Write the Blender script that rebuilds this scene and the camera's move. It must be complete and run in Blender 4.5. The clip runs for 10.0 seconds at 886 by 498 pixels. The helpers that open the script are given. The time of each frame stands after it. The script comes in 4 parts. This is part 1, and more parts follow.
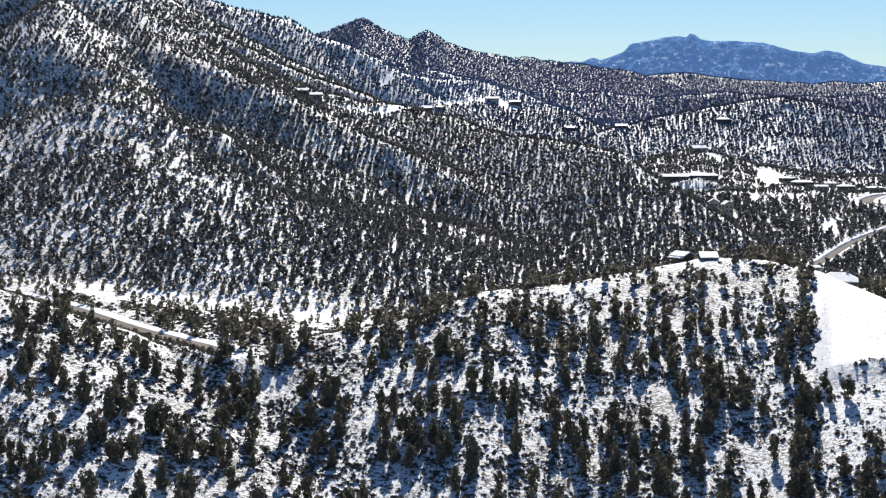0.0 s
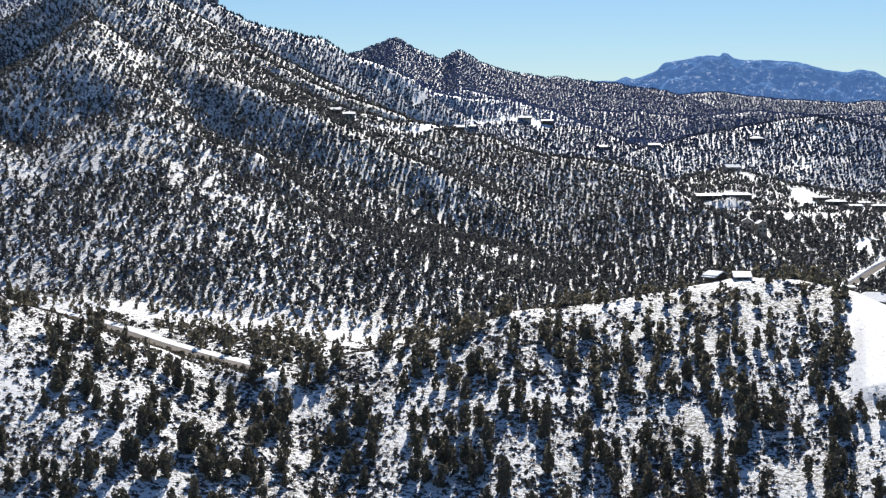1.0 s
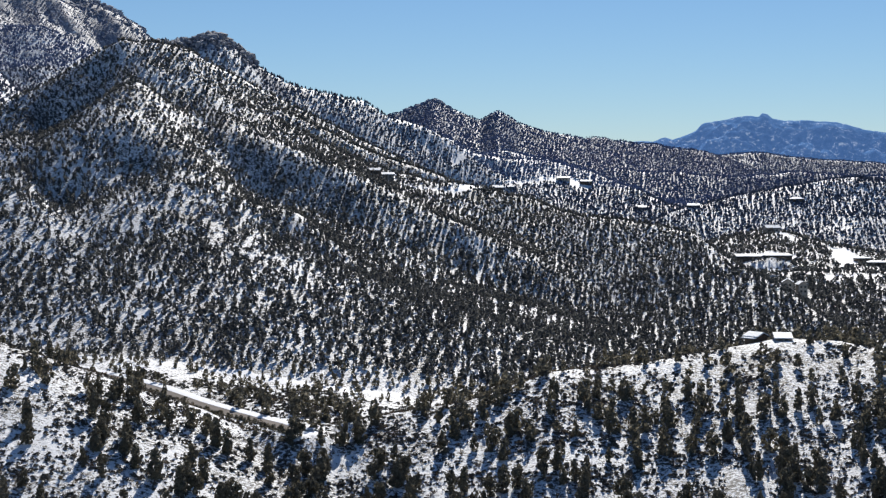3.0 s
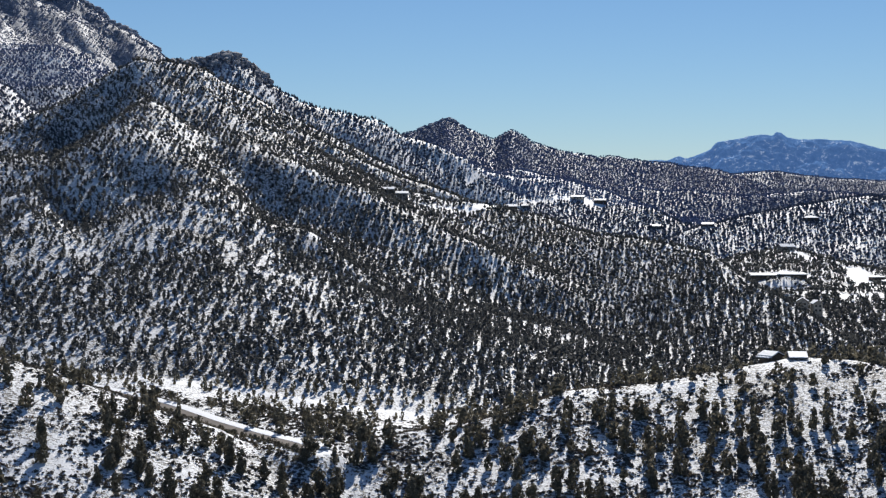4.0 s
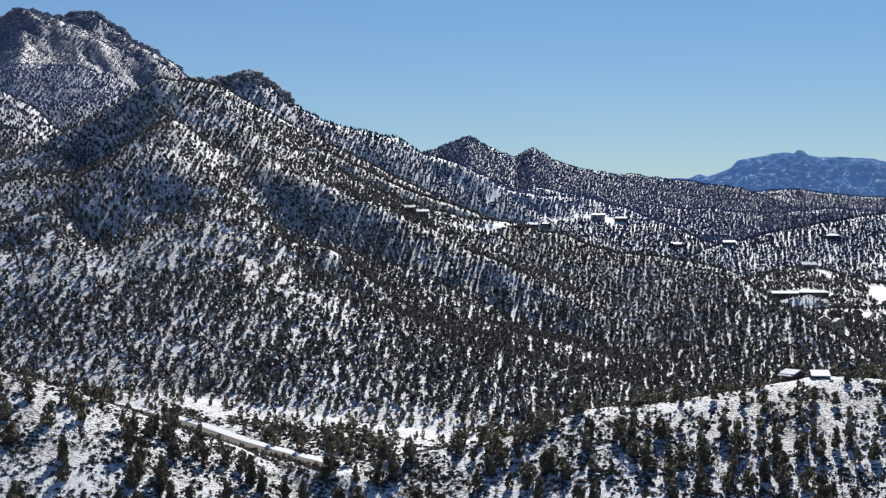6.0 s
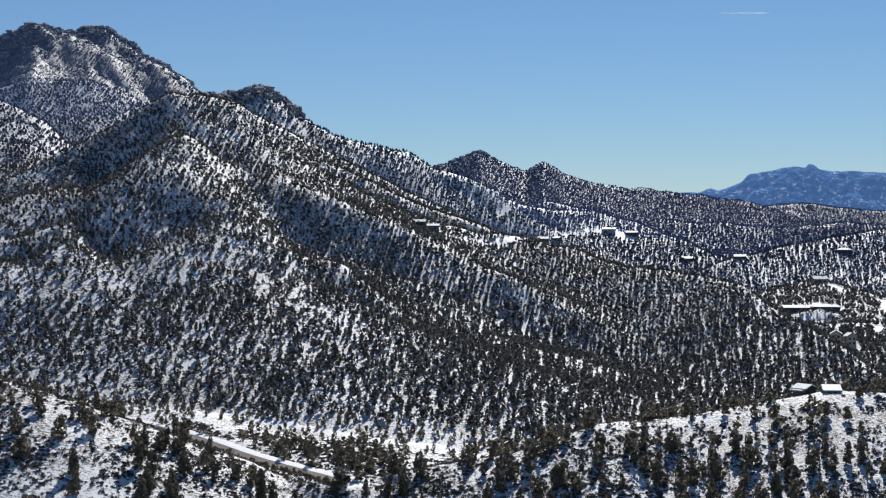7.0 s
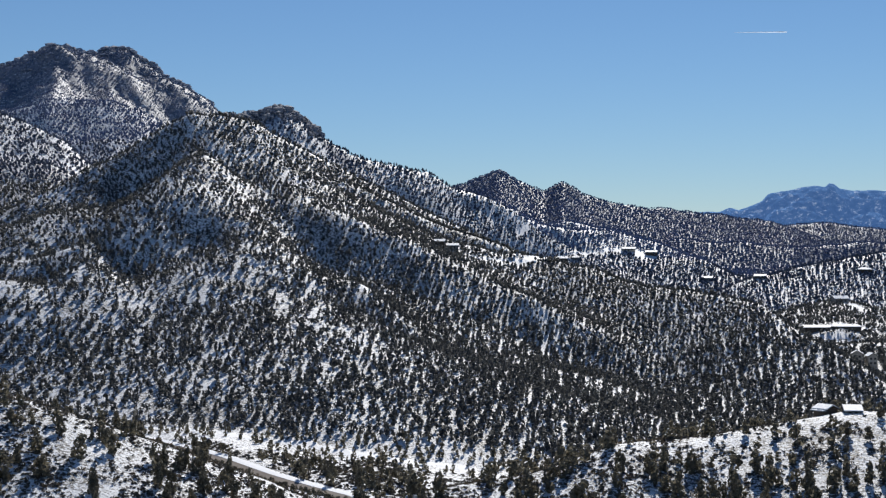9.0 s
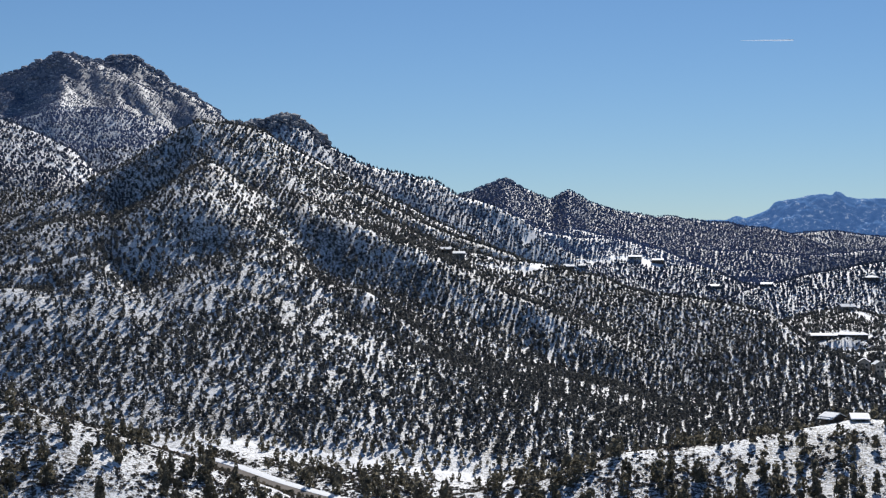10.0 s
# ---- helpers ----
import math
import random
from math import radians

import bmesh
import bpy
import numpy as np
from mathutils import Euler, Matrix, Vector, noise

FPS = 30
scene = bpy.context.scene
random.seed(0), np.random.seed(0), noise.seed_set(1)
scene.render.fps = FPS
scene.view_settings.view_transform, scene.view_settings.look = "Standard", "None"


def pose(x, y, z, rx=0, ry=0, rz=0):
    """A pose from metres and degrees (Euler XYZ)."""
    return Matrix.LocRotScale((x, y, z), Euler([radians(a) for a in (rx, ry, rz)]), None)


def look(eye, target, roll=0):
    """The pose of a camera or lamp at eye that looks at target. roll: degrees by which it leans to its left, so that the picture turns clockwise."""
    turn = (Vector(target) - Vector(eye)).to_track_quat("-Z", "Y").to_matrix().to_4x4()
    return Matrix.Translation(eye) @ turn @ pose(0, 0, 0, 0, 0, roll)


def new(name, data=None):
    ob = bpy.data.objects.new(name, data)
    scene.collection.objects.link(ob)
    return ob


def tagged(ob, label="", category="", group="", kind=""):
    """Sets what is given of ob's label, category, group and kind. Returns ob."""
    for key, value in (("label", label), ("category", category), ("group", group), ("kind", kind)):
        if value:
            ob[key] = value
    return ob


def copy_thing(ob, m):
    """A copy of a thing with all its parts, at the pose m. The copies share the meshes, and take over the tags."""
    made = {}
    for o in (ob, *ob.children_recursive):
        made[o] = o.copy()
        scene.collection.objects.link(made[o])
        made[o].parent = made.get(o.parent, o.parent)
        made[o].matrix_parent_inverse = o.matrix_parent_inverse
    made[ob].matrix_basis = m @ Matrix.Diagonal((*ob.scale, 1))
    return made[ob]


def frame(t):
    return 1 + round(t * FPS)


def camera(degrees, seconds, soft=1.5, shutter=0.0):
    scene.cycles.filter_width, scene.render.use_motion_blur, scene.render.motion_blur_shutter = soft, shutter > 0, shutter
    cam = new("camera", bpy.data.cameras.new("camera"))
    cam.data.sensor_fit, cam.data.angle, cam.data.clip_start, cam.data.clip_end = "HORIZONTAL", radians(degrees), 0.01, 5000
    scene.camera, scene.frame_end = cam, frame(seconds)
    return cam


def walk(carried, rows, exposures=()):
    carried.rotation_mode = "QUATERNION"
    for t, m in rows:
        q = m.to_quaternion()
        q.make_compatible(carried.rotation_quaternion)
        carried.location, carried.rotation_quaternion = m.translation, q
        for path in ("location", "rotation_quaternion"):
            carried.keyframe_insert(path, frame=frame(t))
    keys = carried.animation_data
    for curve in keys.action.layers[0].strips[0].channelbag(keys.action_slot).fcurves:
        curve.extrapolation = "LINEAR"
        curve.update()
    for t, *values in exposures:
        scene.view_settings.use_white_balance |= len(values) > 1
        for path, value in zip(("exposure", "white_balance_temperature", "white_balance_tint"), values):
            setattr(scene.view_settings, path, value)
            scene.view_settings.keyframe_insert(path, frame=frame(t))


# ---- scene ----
# ---- camera ----
cam = camera(32.5, 10.0, soft=1.25)
EYE = (0.0, 0.0, 120.0)
# seconds, bearing (right of north), tilt and roll in degrees: a drone hovering while it pans left and tilts up
PATH = (
    (0.0, 0.000, -5.157, -0.000),
    (0.5, -0.737, -5.110, -0.019),
    (1.0, -1.220, -4.438, -0.009),
    (1.5, -1.630, -3.693, -0.051),
    (2.0, -2.026, -3.126, -0.037),
    (2.5, -2.368, -2.647, -0.015),
    (4.0, -3.204, -1.458, -0.019),
    (4.5, -3.415, -1.337, -0.058),
    (5.0, -3.608, -1.226, -0.037),
    (5.5, -3.794, -1.035, -0.056),
    (7.0, -4.381, -0.235, -0.063),
    (7.5, -4.587, -0.040, -0.085),
    (8.0, -4.786, 0.184, -0.088),
    (8.5, -4.950, 0.330, -0.064),
    (9.0, -5.108, 0.507, -0.086),
    (9.5, -5.237, 0.690, -0.063),
    (10.0, -5.348, 0.808, -0.064),
)


def aim(bearing, tilt, roll):
    """Pose of the hovering camera."""
    turn = Euler((radians(90 + tilt), 0, radians(-bearing)), "XYZ").to_matrix().to_4x4()
    return Matrix.Translation(EYE) @ turn @ pose(0, 0, 0, 0, 0, roll)


walk(cam, [(t, aim(b, tilt, roll)) for t, b, tilt, roll in PATH], exposures=[(0.0, 0.51, 6150, 10), (1.0, 0.45, 6120, 10), (2.5, 0.26, 6070, 10), (4.0, 0.13, 6020, 10), (5.5, 0.08, 5990, 10), (10.0, 0.05, 5950, 10)])

# ---- sky and sun ----
SUN_BEARING, SUN_HEIGHT = 6.5, 34.0
world = bpy.data.worlds.new("winter_sky")
scene.world = world
world.use_nodes = True
wn = world.node_tree
sky = wn.nodes.new("ShaderNodeTexSky")
sky.sky_type = "NISHITA"
sky.sun_disc = False
sky.sun_elevation, sky.sun_rotation = radians(SUN_HEIGHT), radians(SUN_BEARING)
sky.altitude, sky.air_density, sky.dust_density, sky.ozone_density = 1800, 1.2, 0.0, 6.0
wn.links.new(sky.outputs[0], wn.nodes["Background"].inputs[0])
wn.nodes["Background"].inputs[1].default_value = 0.061
sun = new("sun", bpy.data.lights.new("sun", "SUN"))
sun.data.energy, sun.data.angle, sun.data.color = 4.6, radians(0.5), (1.0, 0.92, 0.80)
sun.matrix_world = look((1000 * math.sin(radians(SUN_BEARING)), 1000 * math.cos(radians(SUN_BEARING)), 120 + 1000 * math.tan(radians(SUN_HEIGHT))), (0, 0, 120))
tagged(sun, kind="structure")

# ---- materials ----
def nodes_of(name, rough=0.8, metallic=0.0, specular=0.3):
    mat = bpy.data.materials.new(name)
    mat.use_nodes = True
    nt = mat.node_tree
    b = nt.nodes["Principled BSDF"]
    b.inputs["Roughness"].default_value = rough
    b.inputs["Metallic"].default_value = metallic
    b.inputs["Specular IOR Level"].default_value = specular
    return mat, nt, b


def noise_node(nt, scale, detail=4, rough=0.55, vector=None):
    n = nt.nodes.new("ShaderNodeTexNoise")
    n.inputs["Scale"].default_value, n.inputs["Detail"].default_value, n.inputs["Roughness"].default_value = scale, detail, rough
    if vector is None:
        g = nt.nodes.new("ShaderNodeNewGeometry")
        vector = g.outputs["Position"]
    nt.links.new(vector, n.inputs["Vector"])
    return n.outputs["Fac"]


def ramp(nt, fac, stops):
    r = nt.nodes.new("ShaderNodeValToRGB")
    e = r.color_ramp.elements
    while len(e) < len(stops):
        e.new(0.5)
    for el, (p, c) in zip(e, stops):
        el.position = p
        el.color = (*c, 1) if len(c) == 3 else c
    nt.links.new(fac, r.inputs[0])
    return r.outputs["Color"]


def mix(nt, fac, a, b, mode="MIX"):
    m = nt.nodes.new("ShaderNodeMix")
    m.data_type, m.blend_type = "RGBA", mode
    for value, socket in ((fac, m.inputs[0]), (a, m.inputs[6]), (b, m.inputs[7])):
        if isinstance(value, (int, float)):
            socket.default_value = value
        elif isinstance(value, tuple):
            socket.default_value = (*value, 1)
        else:
            nt.links.new(value, socket)
    return m.outputs[2]


def bump(nt, bsdf, height, strength, distance):
    b = nt.nodes.new("ShaderNodeBump")
    b.inputs["Strength"].default_value, b.inputs["Distance"].default_value = strength, distance
    nt.links.new(height, b.inputs["Height"])
    nt.links.new(b.outputs[0], bsdf.inputs["Normal"])


def random_island(nt):
    return nt.nodes.new("ShaderNodeNewGeometry").outputs["Random Per Island"]


def random_object(nt):
    return nt.nodes.new("ShaderNodeObjectInfo").outputs["Random"]


def attribute(nt, name):
    a = nt.nodes.new("ShaderNodeAttribute")
    a.attribute_name = name
    return a.outputs["Fac"]


def maths(nt, op, a, b):
    n = nt.nodes.new("ShaderNodeMath")
    n.operation = op
    for value, socket in ((a, n.inputs[0]), (b, n.inputs[1])):
        if isinstance(value, (int, float)):
            socket.default_value = value
        else:
            nt.links.new(value, socket)
    return n.outputs[0]


def mat_snow_ground():
    """Snow with dry brush, stones and soil showing through where it is thin, and granite on the high crags. The
    granite's blue, and its spread over the far hills, are painted haze.
    """
    mat, nt, b = nodes_of("snow_ground", 0.65, 0, 0.25)
    soil = ramp(nt, noise_node(nt, 2.0, 3), [(0.3, (0.056, 0.051, 0.047)), (0.7, (0.125, 0.116, 0.108))])
    white = ramp(nt, noise_node(nt, 0.2, 4), [(0.3, (0.80, 0.81, 0.83)), (0.7, (0.86, 0.86, 0.86))])
    brush = maths(nt, "MULTIPLY", attribute(nt, "brush"), noise_node(nt, 0.03, 4, 0.6))
    thin = maths(nt, "ADD", maths(nt, "MULTIPLY", brush, 0.36), noise_node(nt, 0.75, 5, 0.7))
    bare = ramp(nt, thin, [(0.685, (0, 0, 0)), (0.725, (1, 1, 1))])
    cover = mix(nt, bare, white, soil)
    hazed_stone = ramp(nt, noise_node(nt, 0.15, 5, 0.7), [(0.3, (0.13, 0.145, 0.19)), (0.7, (0.27, 0.285, 0.33))])
    crag_haze = maths(nt, "ADD", maths(nt, "MULTIPLY", attribute(nt, "crag_haze"), 0.30), noise_node(nt, 0.2, 6, 0.85))
    rocky = ramp(nt, crag_haze, [(0.67, (0, 0, 0)), (0.74, (1, 1, 1))])
    nt.links.new(mix(nt, rocky, cover, hazed_stone), b.inputs["Base Color"])
    bump(nt, b, maths(nt, "MULTIPLY", noise_node(nt, 0.45, 6, 0.65), maths(nt, "MAXIMUM", attribute(nt, "brush"), 0.2)), 0.8, 0.8)
    return mat


def mat_snow():
    """Clean settled snow."""
    mat, nt, b = nodes_of("snow", 0.6, 0, 0.25)
    nt.links.new(ramp(nt, noise_node(nt, 0.4, 4), [(0.3, (0.80, 0.81, 0.83)), (0.7, (0.88, 0.88, 0.88))]), b.inputs["Base Color"])
    bump(nt, b, noise_node(nt, 1.2, 5, 0.6), 0.4, 0.3)
    return mat


def mat_foliage(name, dark, light, by_object=False):
    mat, nt, b = nodes_of(name, 0.75, 0, 0.15)
    tone = random_object(nt) if by_object else random_island(nt)
    c = ramp(nt, tone, [(0.0, dark), (0.75, tuple((p + q) / 2 for p, q in zip(dark, light))), (1.0, light)])
    grain = ramp(nt, noise_node(nt, 3.0, 3), [(0.3, (0.6, 0.6, 0.6)), (0.7, (1.25, 1.2, 1.1))])
    col = mix(nt, 1.0, c, grain, "MULTIPLY")
    nt.links.new(col, b.inputs["Base Color"])
    # needles let some light through
    thin = nt.nodes.new("ShaderNodeBsdfTranslucent")
    nt.links.new(col, thin.inputs["Color"])
    both = nt.nodes.new("ShaderNodeMixShader")
    both.inputs[0].default_value = 0.5
    nt.links.new(b.outputs[0], both.inputs[1])
    nt.links.new(thin.outputs[0], both.inputs[2])
    nt.links.new(both.outputs[0], nt.nodes["Material Output"].inputs["Surface"])
    return mat


def mat_plain(name, a, c, scale, rough=0.8, bump_by=0.3, metallic=0.0):
    """A base colour that wanders between a and c, with fine grain."""
    mat, nt, b = nodes_of(name, rough, metallic)
    col = ramp(nt, noise_node(nt, scale, 5), [(0.3, a), (0.7, c)])
    grain = ramp(nt, noise_node(nt, scale * 9, 3), [(0.3, (0.85, 0.85, 0.85)), (0.7, (1.1, 1.1, 1.1))])
    nt.links.new(mix(nt, 1.0, col, grain, "MULTIPLY"), b.inputs["Base Color"])
    bump(nt, b, noise_node(nt, scale * 5, 4), bump_by, 0.05)
    return mat


SNOW_GROUND = mat_snow_ground()
SNOW = mat_snow()
JUNIPER = mat_foliage("juniper_foliage", (0.18, 0.168, 0.128), (0.30, 0.275, 0.215))
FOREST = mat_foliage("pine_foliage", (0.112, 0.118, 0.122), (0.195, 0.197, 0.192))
# the next two foliages carry the haze of distance as blue base colour
BACK_FOREST_HAZE = mat_foliage("hazed_pine_foliage", (0.12, 0.14, 0.195), (0.205, 0.232, 0.31))
FAR_FOREST_HAZE = mat_foliage("far_hazed_pine_foliage", (0.175, 0.22, 0.36), (0.27, 0.33, 0.50))
BARK = mat_plain("bark", (0.07, 0.05, 0.04), (0.14, 0.11, 0.09), 4)
SCRUB = mat_foliage("bare_scrub", (0.07, 0.058, 0.045), (0.16, 0.13, 0.10))
BUSH = mat_foliage("winter_bush", (0.12, 0.11, 0.098), (0.24, 0.225, 0.20))
ASPHALT = mat_plain("wet_gritty_asphalt", (0.13, 0.105, 0.088), (0.19, 0.16, 0.135), 0.15, 0.9)
STUCCO = mat_plain("cream_stucco", (0.50, 0.42, 0.33), (0.58, 0.50, 0.40), 0.6)
WOOD = mat_plain("brown_siding", (0.10, 0.075, 0.055), (0.17, 0.13, 0.10), 0.8)
GREY_WALL = mat_plain("grey_siding", (0.22, 0.21, 0.20), (0.32, 0.31, 0.29), 0.8)
DARK_TRIM = mat_plain("dark_trim", (0.04, 0.035, 0.03), (0.07, 0.06, 0.05), 2)
STONE = mat_plain("chimney_stone", (0.2, 0.17, 0.15), (0.32, 0.28, 0.25), 1.5)
ROCK = mat_plain("granite_boulder", (0.2, 0.2, 0.225), (0.40, 0.395, 0.41), 0.12, 0.85, 0.8)
# granite again, with distance haze mixed into its colour
HAZED_ROCK = mat_plain("haze_tinted_granite", (0.22, 0.245, 0.31), (0.38, 0.40, 0.46), 0.12, 0.85, 0.8)
GLASS, _nt, _b = nodes_of("window_glass", 0.08, 0, 0.5)
_b.inputs["Base Color"].default_value = (0.02, 0.025, 0.03, 1)

# ---- the lie of the land ----
def hashed(ix, iy, seed):
    h = (ix.astype(np.int64) * 374761393 + iy.astype(np.int64) * 668265263 + seed * 974711) & 0x7FFFFFFF
    h = ((h ^ (h >> 13)) * 1274126177) & 0x7FFFFFFF
    return ((h ^ (h >> 16)) & 0xFFFF) / 65535.0


def value_noise(x, y, seed):
    ix, iy = np.floor(x), np.floor(y)
    fx, fy = x - ix, y - iy
    fx, fy = fx * fx * (3 - 2 * fx), fy * fy * (3 - 2 * fy)
    a, b = hashed(ix, iy, seed), hashed(ix + 1, iy, seed)
    c, d = hashed(ix, iy + 1, seed), hashed(ix + 1, iy + 1, seed)
    return (a + (b - a) * fx) * (1 - fy) + (c + (d - c) * fx) * fy


def fbm(x, y, size, seed, octaves=4):
    """Noise from 0 to 1, with features of that size in metres."""
    total, amp, norm = np.zeros_like(x), 1.0, 0.0
    for k in range(octaves):
        total += amp * value_noise(x / size + 17.3 * k, y / size - 9.1 * k, seed + k)
        norm += amp
        size, amp = size / 2.03, amp * 0.5
    return total / norm


def place(bearing, dist):
    return dist * np.sin(np.radians(bearing)), dist * np.cos(np.radians(bearing))


# floor of the valleys: heights by bearing (rows) and distance from the take-off point (columns)
VALLEY_D = np.array([0, 330, 440, 520, 600, 650, 720, 850, 1050, 1450, 2000, 3000, 5000], float)
VALLEY_B = np.array([-26, -15, -8.7, -3, 3, 10, 19], float)
VALLEY = np.array([
    (-42, -25, 15, 44, 50, 48, 50, 62, 80, 105, 170, 250, 250),
    (-42, -36, -6, 19, 43, 45, 46, 54, 68, 100, 150, 220, 235),
    (-42, -24, 11, 38, 38, 36, 38, 45, 60, 90, 130, 190, 220),
    (-42, -30, 0, 22, 32, 29, 23, 30, 50, 85, 120, 180, 205),
    (-42, -34, -6, 14, 32, 30, 22, 32, 50, 66, 92, 145, 190),
    (-42, -34, -6, 14, 46, 45, 32, 40, 64, 58, 84, 130, 175),
    (-42, -34, -6, 14, 46, 48, 35, 42, 66, 58, 84, 125, 170)])

# ridges: front slope, back slope, roundness, ruggedness, then crest points as (bearing, distance, height)
RIDGES = {}
RIDGES["peak_ridge"] = (0.52, 0.5, 5, 1.5, (
    (-24.5, 1125, 127.7), (-21.6, 1154, 153.1), (-19.62, 1197, 177.8), (-18.62, 1218, 190.5), (-17.61, 1240, 200.9), (-16.58, 1254, 216.3), (-15.56, 1269, 229.0), (-14.52, 1276, 244.9), (-13.48, 1290, 245.7), (-12.03, 1305, 239.7), (-10.85, 1312, 222.6)))
RIDGES["east_shoulder"] = (0.29, 0.4, 4, 1.5, (
    (-10.85, 1312, 205.8), (-8.56, 1312, 176.4), (-6.71, 1276, 158.0), (-4.58, 1225, 134.0), (-2.88, 1205, 125.0), (-1.3, 1225, 120.0), (0.3, 1285, 114.0)))
RIDGES["knob_ridge"] = (0.55, 0.5, 3, 5, (
    (-15.56, 1528, 236.3), (-13.48, 1564, 267.7), (-12.64, 1600, 272.3), (-11.8, 1614, 277.4), (-11.34, 1622, 282.4), (-10.96, 1625, 280.0), (-10.43, 1629, 275.9), (-9.69, 1636, 258.4), (-8.56, 1672, 239.0), (-7.14, 1708, 232.0), (-5.73, 1744, 226.2), (-4.37, 1780, 208.0), (-2.88, 1785, 185.0), (-1.9, 1800, 173.0), (-0.5, 1830, 165.0), (1.0, 1850, 163.0), (2.4, 1845, 150.0), (4.5, 1795, 127.0)))
RIDGES["front_spur"] = (0.52, 0.52, 4, 1, (
    (-14.0, 1270, 239.9), (-14.0, 1222, 214.5), (-13.75, 1200, 204.0), (-13.44, 1172, 189.1), (-13.02, 1145, 173.1), (-12.43, 1116, 159.4), (-11.69, 1090, 148.4), (-10.95, 1065, 137.9), (-10.21, 1040, 128.9), (-9.26, 1008, 115.9), (-8.2, 970, 107.5), (-7.27, 930, 95.3)))
RIDGES["east_spur"] = (0.5, 0.4, 6, 1, (
    (-12.96, 1288, 232.4), (-12.01, 1255, 210.2), (-11.17, 1215, 187.6), (-10.53, 1175, 165.3), (-10.07, 1135, 146.0), (-9.58, 1098, 130.8), (-9.08, 1060, 124.0)))
RIDGES["left_spur"] = (0.44, 0.44, 6, 1, (
    (-14.1, 1182, 208.0), (-15.55, 1132, 190.6), (-17.6, 1060, 148.5), (-19.02, 1010, 142.3), (-20.61, 959, 120.7), (-22.76, 909, 81.7)))
RIDGES["low_spur"] = (0.25, 0.45, 10, 1, (
    (-18.6, 905, 76.7), (-16.98, 920, 77.5), (-16.36, 935, 81.9), (-15.54, 955, 93.2), (-14.72, 970, 101.7), (-13.89, 982, 107.6), (-13.05, 968, 107.7), (-12.0, 942, 102.4), (-11.16, 915, 92.6), (-10.11, 885, 80.3), (-9.26, 860, 74.9), (-8.2, 835, 71.4)))
RIDGES["left_shoulder"] = (0.34, 0.45, 10, 2, (
    (-23.94, 1492, 228.2), (-21.61, 1492, 219.8), (-19.62, 1478, 214.8), (-18.72, 1449, 200.8), (-17.81, 1420, 186.3)))
RIDGES["left_ridge"] = (0.36, 0.5, 10, 2, (
    (-23.94, 1744, 294.1), (-21.61, 1744, 289.2), (-20.03, 1708, 269.6), (-18.98, 1672, 249.9), (-18.11, 1636, 224.3)))
RIDGES["mid_ridge"] = (0.38, 0.5, 10, 3, (
    (-23.56, 1996, 293.3), (-21.14, 1996, 307.4), (-19.63, 1996, 329.7), (-18.42, 1982, 327.0), (-17.41, 1967, 325.2), (-16.44, 1938, 312.7), (-15.62, 1910, 296.5), (-14.31, 1888, 274.2)))
RIDGES["big_peak"] = (0.45, 0.5, 3, 10, (
    (-25.46, 2356, 354.3), (-22.79, 2356, 407.7), (-21.62, 2356, 409.2), (-20.83, 2356, 421.7), (-20.03, 2356, 442.2), (-19.47, 2356, 452.8), (-18.83, 2370, 444.2), (-18.32, 2392, 442.5), (-17.51, 2414, 451.3), (-16.8, 2428, 450.5), (-16.08, 2428, 435.5), (-15.56, 2414, 420.2), (-14.73, 2399, 401.4), (-13.9, 2385, 375.6), (-13.06, 2356, 340.2), (-11.38, 2320, 301.7)))
RIDGES["twin_peaks"] = (0.23, 0.4, 3, 3.5, (
    (-9.26, 2700, 314.6), (-8.31, 2700, 303.9), (-7.14, 2750, 278.6), (-5.01, 2950, 263.5), (-4.15, 3000, 275.5), (-3.51, 3000, 288.6), (-3.02, 3000, 300.0), (-2.24, 3020, 279.3), (-1.3, 3040, 263.0), (-0.62, 3050, 280.0), (0.2, 3100, 257.0), (1.36, 3150, 243.5), (2.61, 3200, 230.9), (3.86, 3300, 229.6), (5.31, 3400, 224.6), (6.54, 3500, 217.1), (7.96, 3500, 197.4)))
RIDGES["blue_hills"] = (0.35, 0.3, 15, 4, (
    (5.4, 3700, 201.1), (7.28, 3800, 202.3), (8.94, 3800, 215.2), (10.79, 3850, 200.8), (13.63, 3900, 190.3), (16.16, 3900, 193.6), (18.71, 3900, 182.6)))
RIDGES["middle_hill"] = (0.26, 0.25, 9, 2, (
    (-7.46, 1420, 106.5), (-5.37, 1380, 106.2), (-3.47, 1360, 106.0), (-1.36, 1330, 115.8), (0.34, 1300, 110.9), (2.46, 1230, 100.0), (4.58, 1170, 97.0), (6.7, 1090, 90.0), (7.73, 1040, 77.0), (8.8, 990, 68.5), (10.89, 890, 54.0), (12.75, 800, 43.5)))
RIDGES["village_rise"] = (0.10, 0.3, 8, 1.5, (
    (7.3, 1330, 78.0), (8.78, 1320, 85.0), (9.5, 1315, 88.0), (10.44, 1300, 82.5), (11.87, 1270, 76.0), (13.49, 1240, 73.0), (15.0, 1230, 71.5), (16.87, 1230, 70.5)))
RIDGES["track_hill"] = (0.32, 0.3, 14, 3, (
    (-4.73, 2000, 180.8), (-3.04, 1950, 171.5), (-1.78, 1900, 163.9), (-0.51, 1900, 167.5), (0.97, 1880, 161.9), (2.46, 1860, 150.6), (4.57, 1800, 124.8), (6.26, 1700, 102.5)))
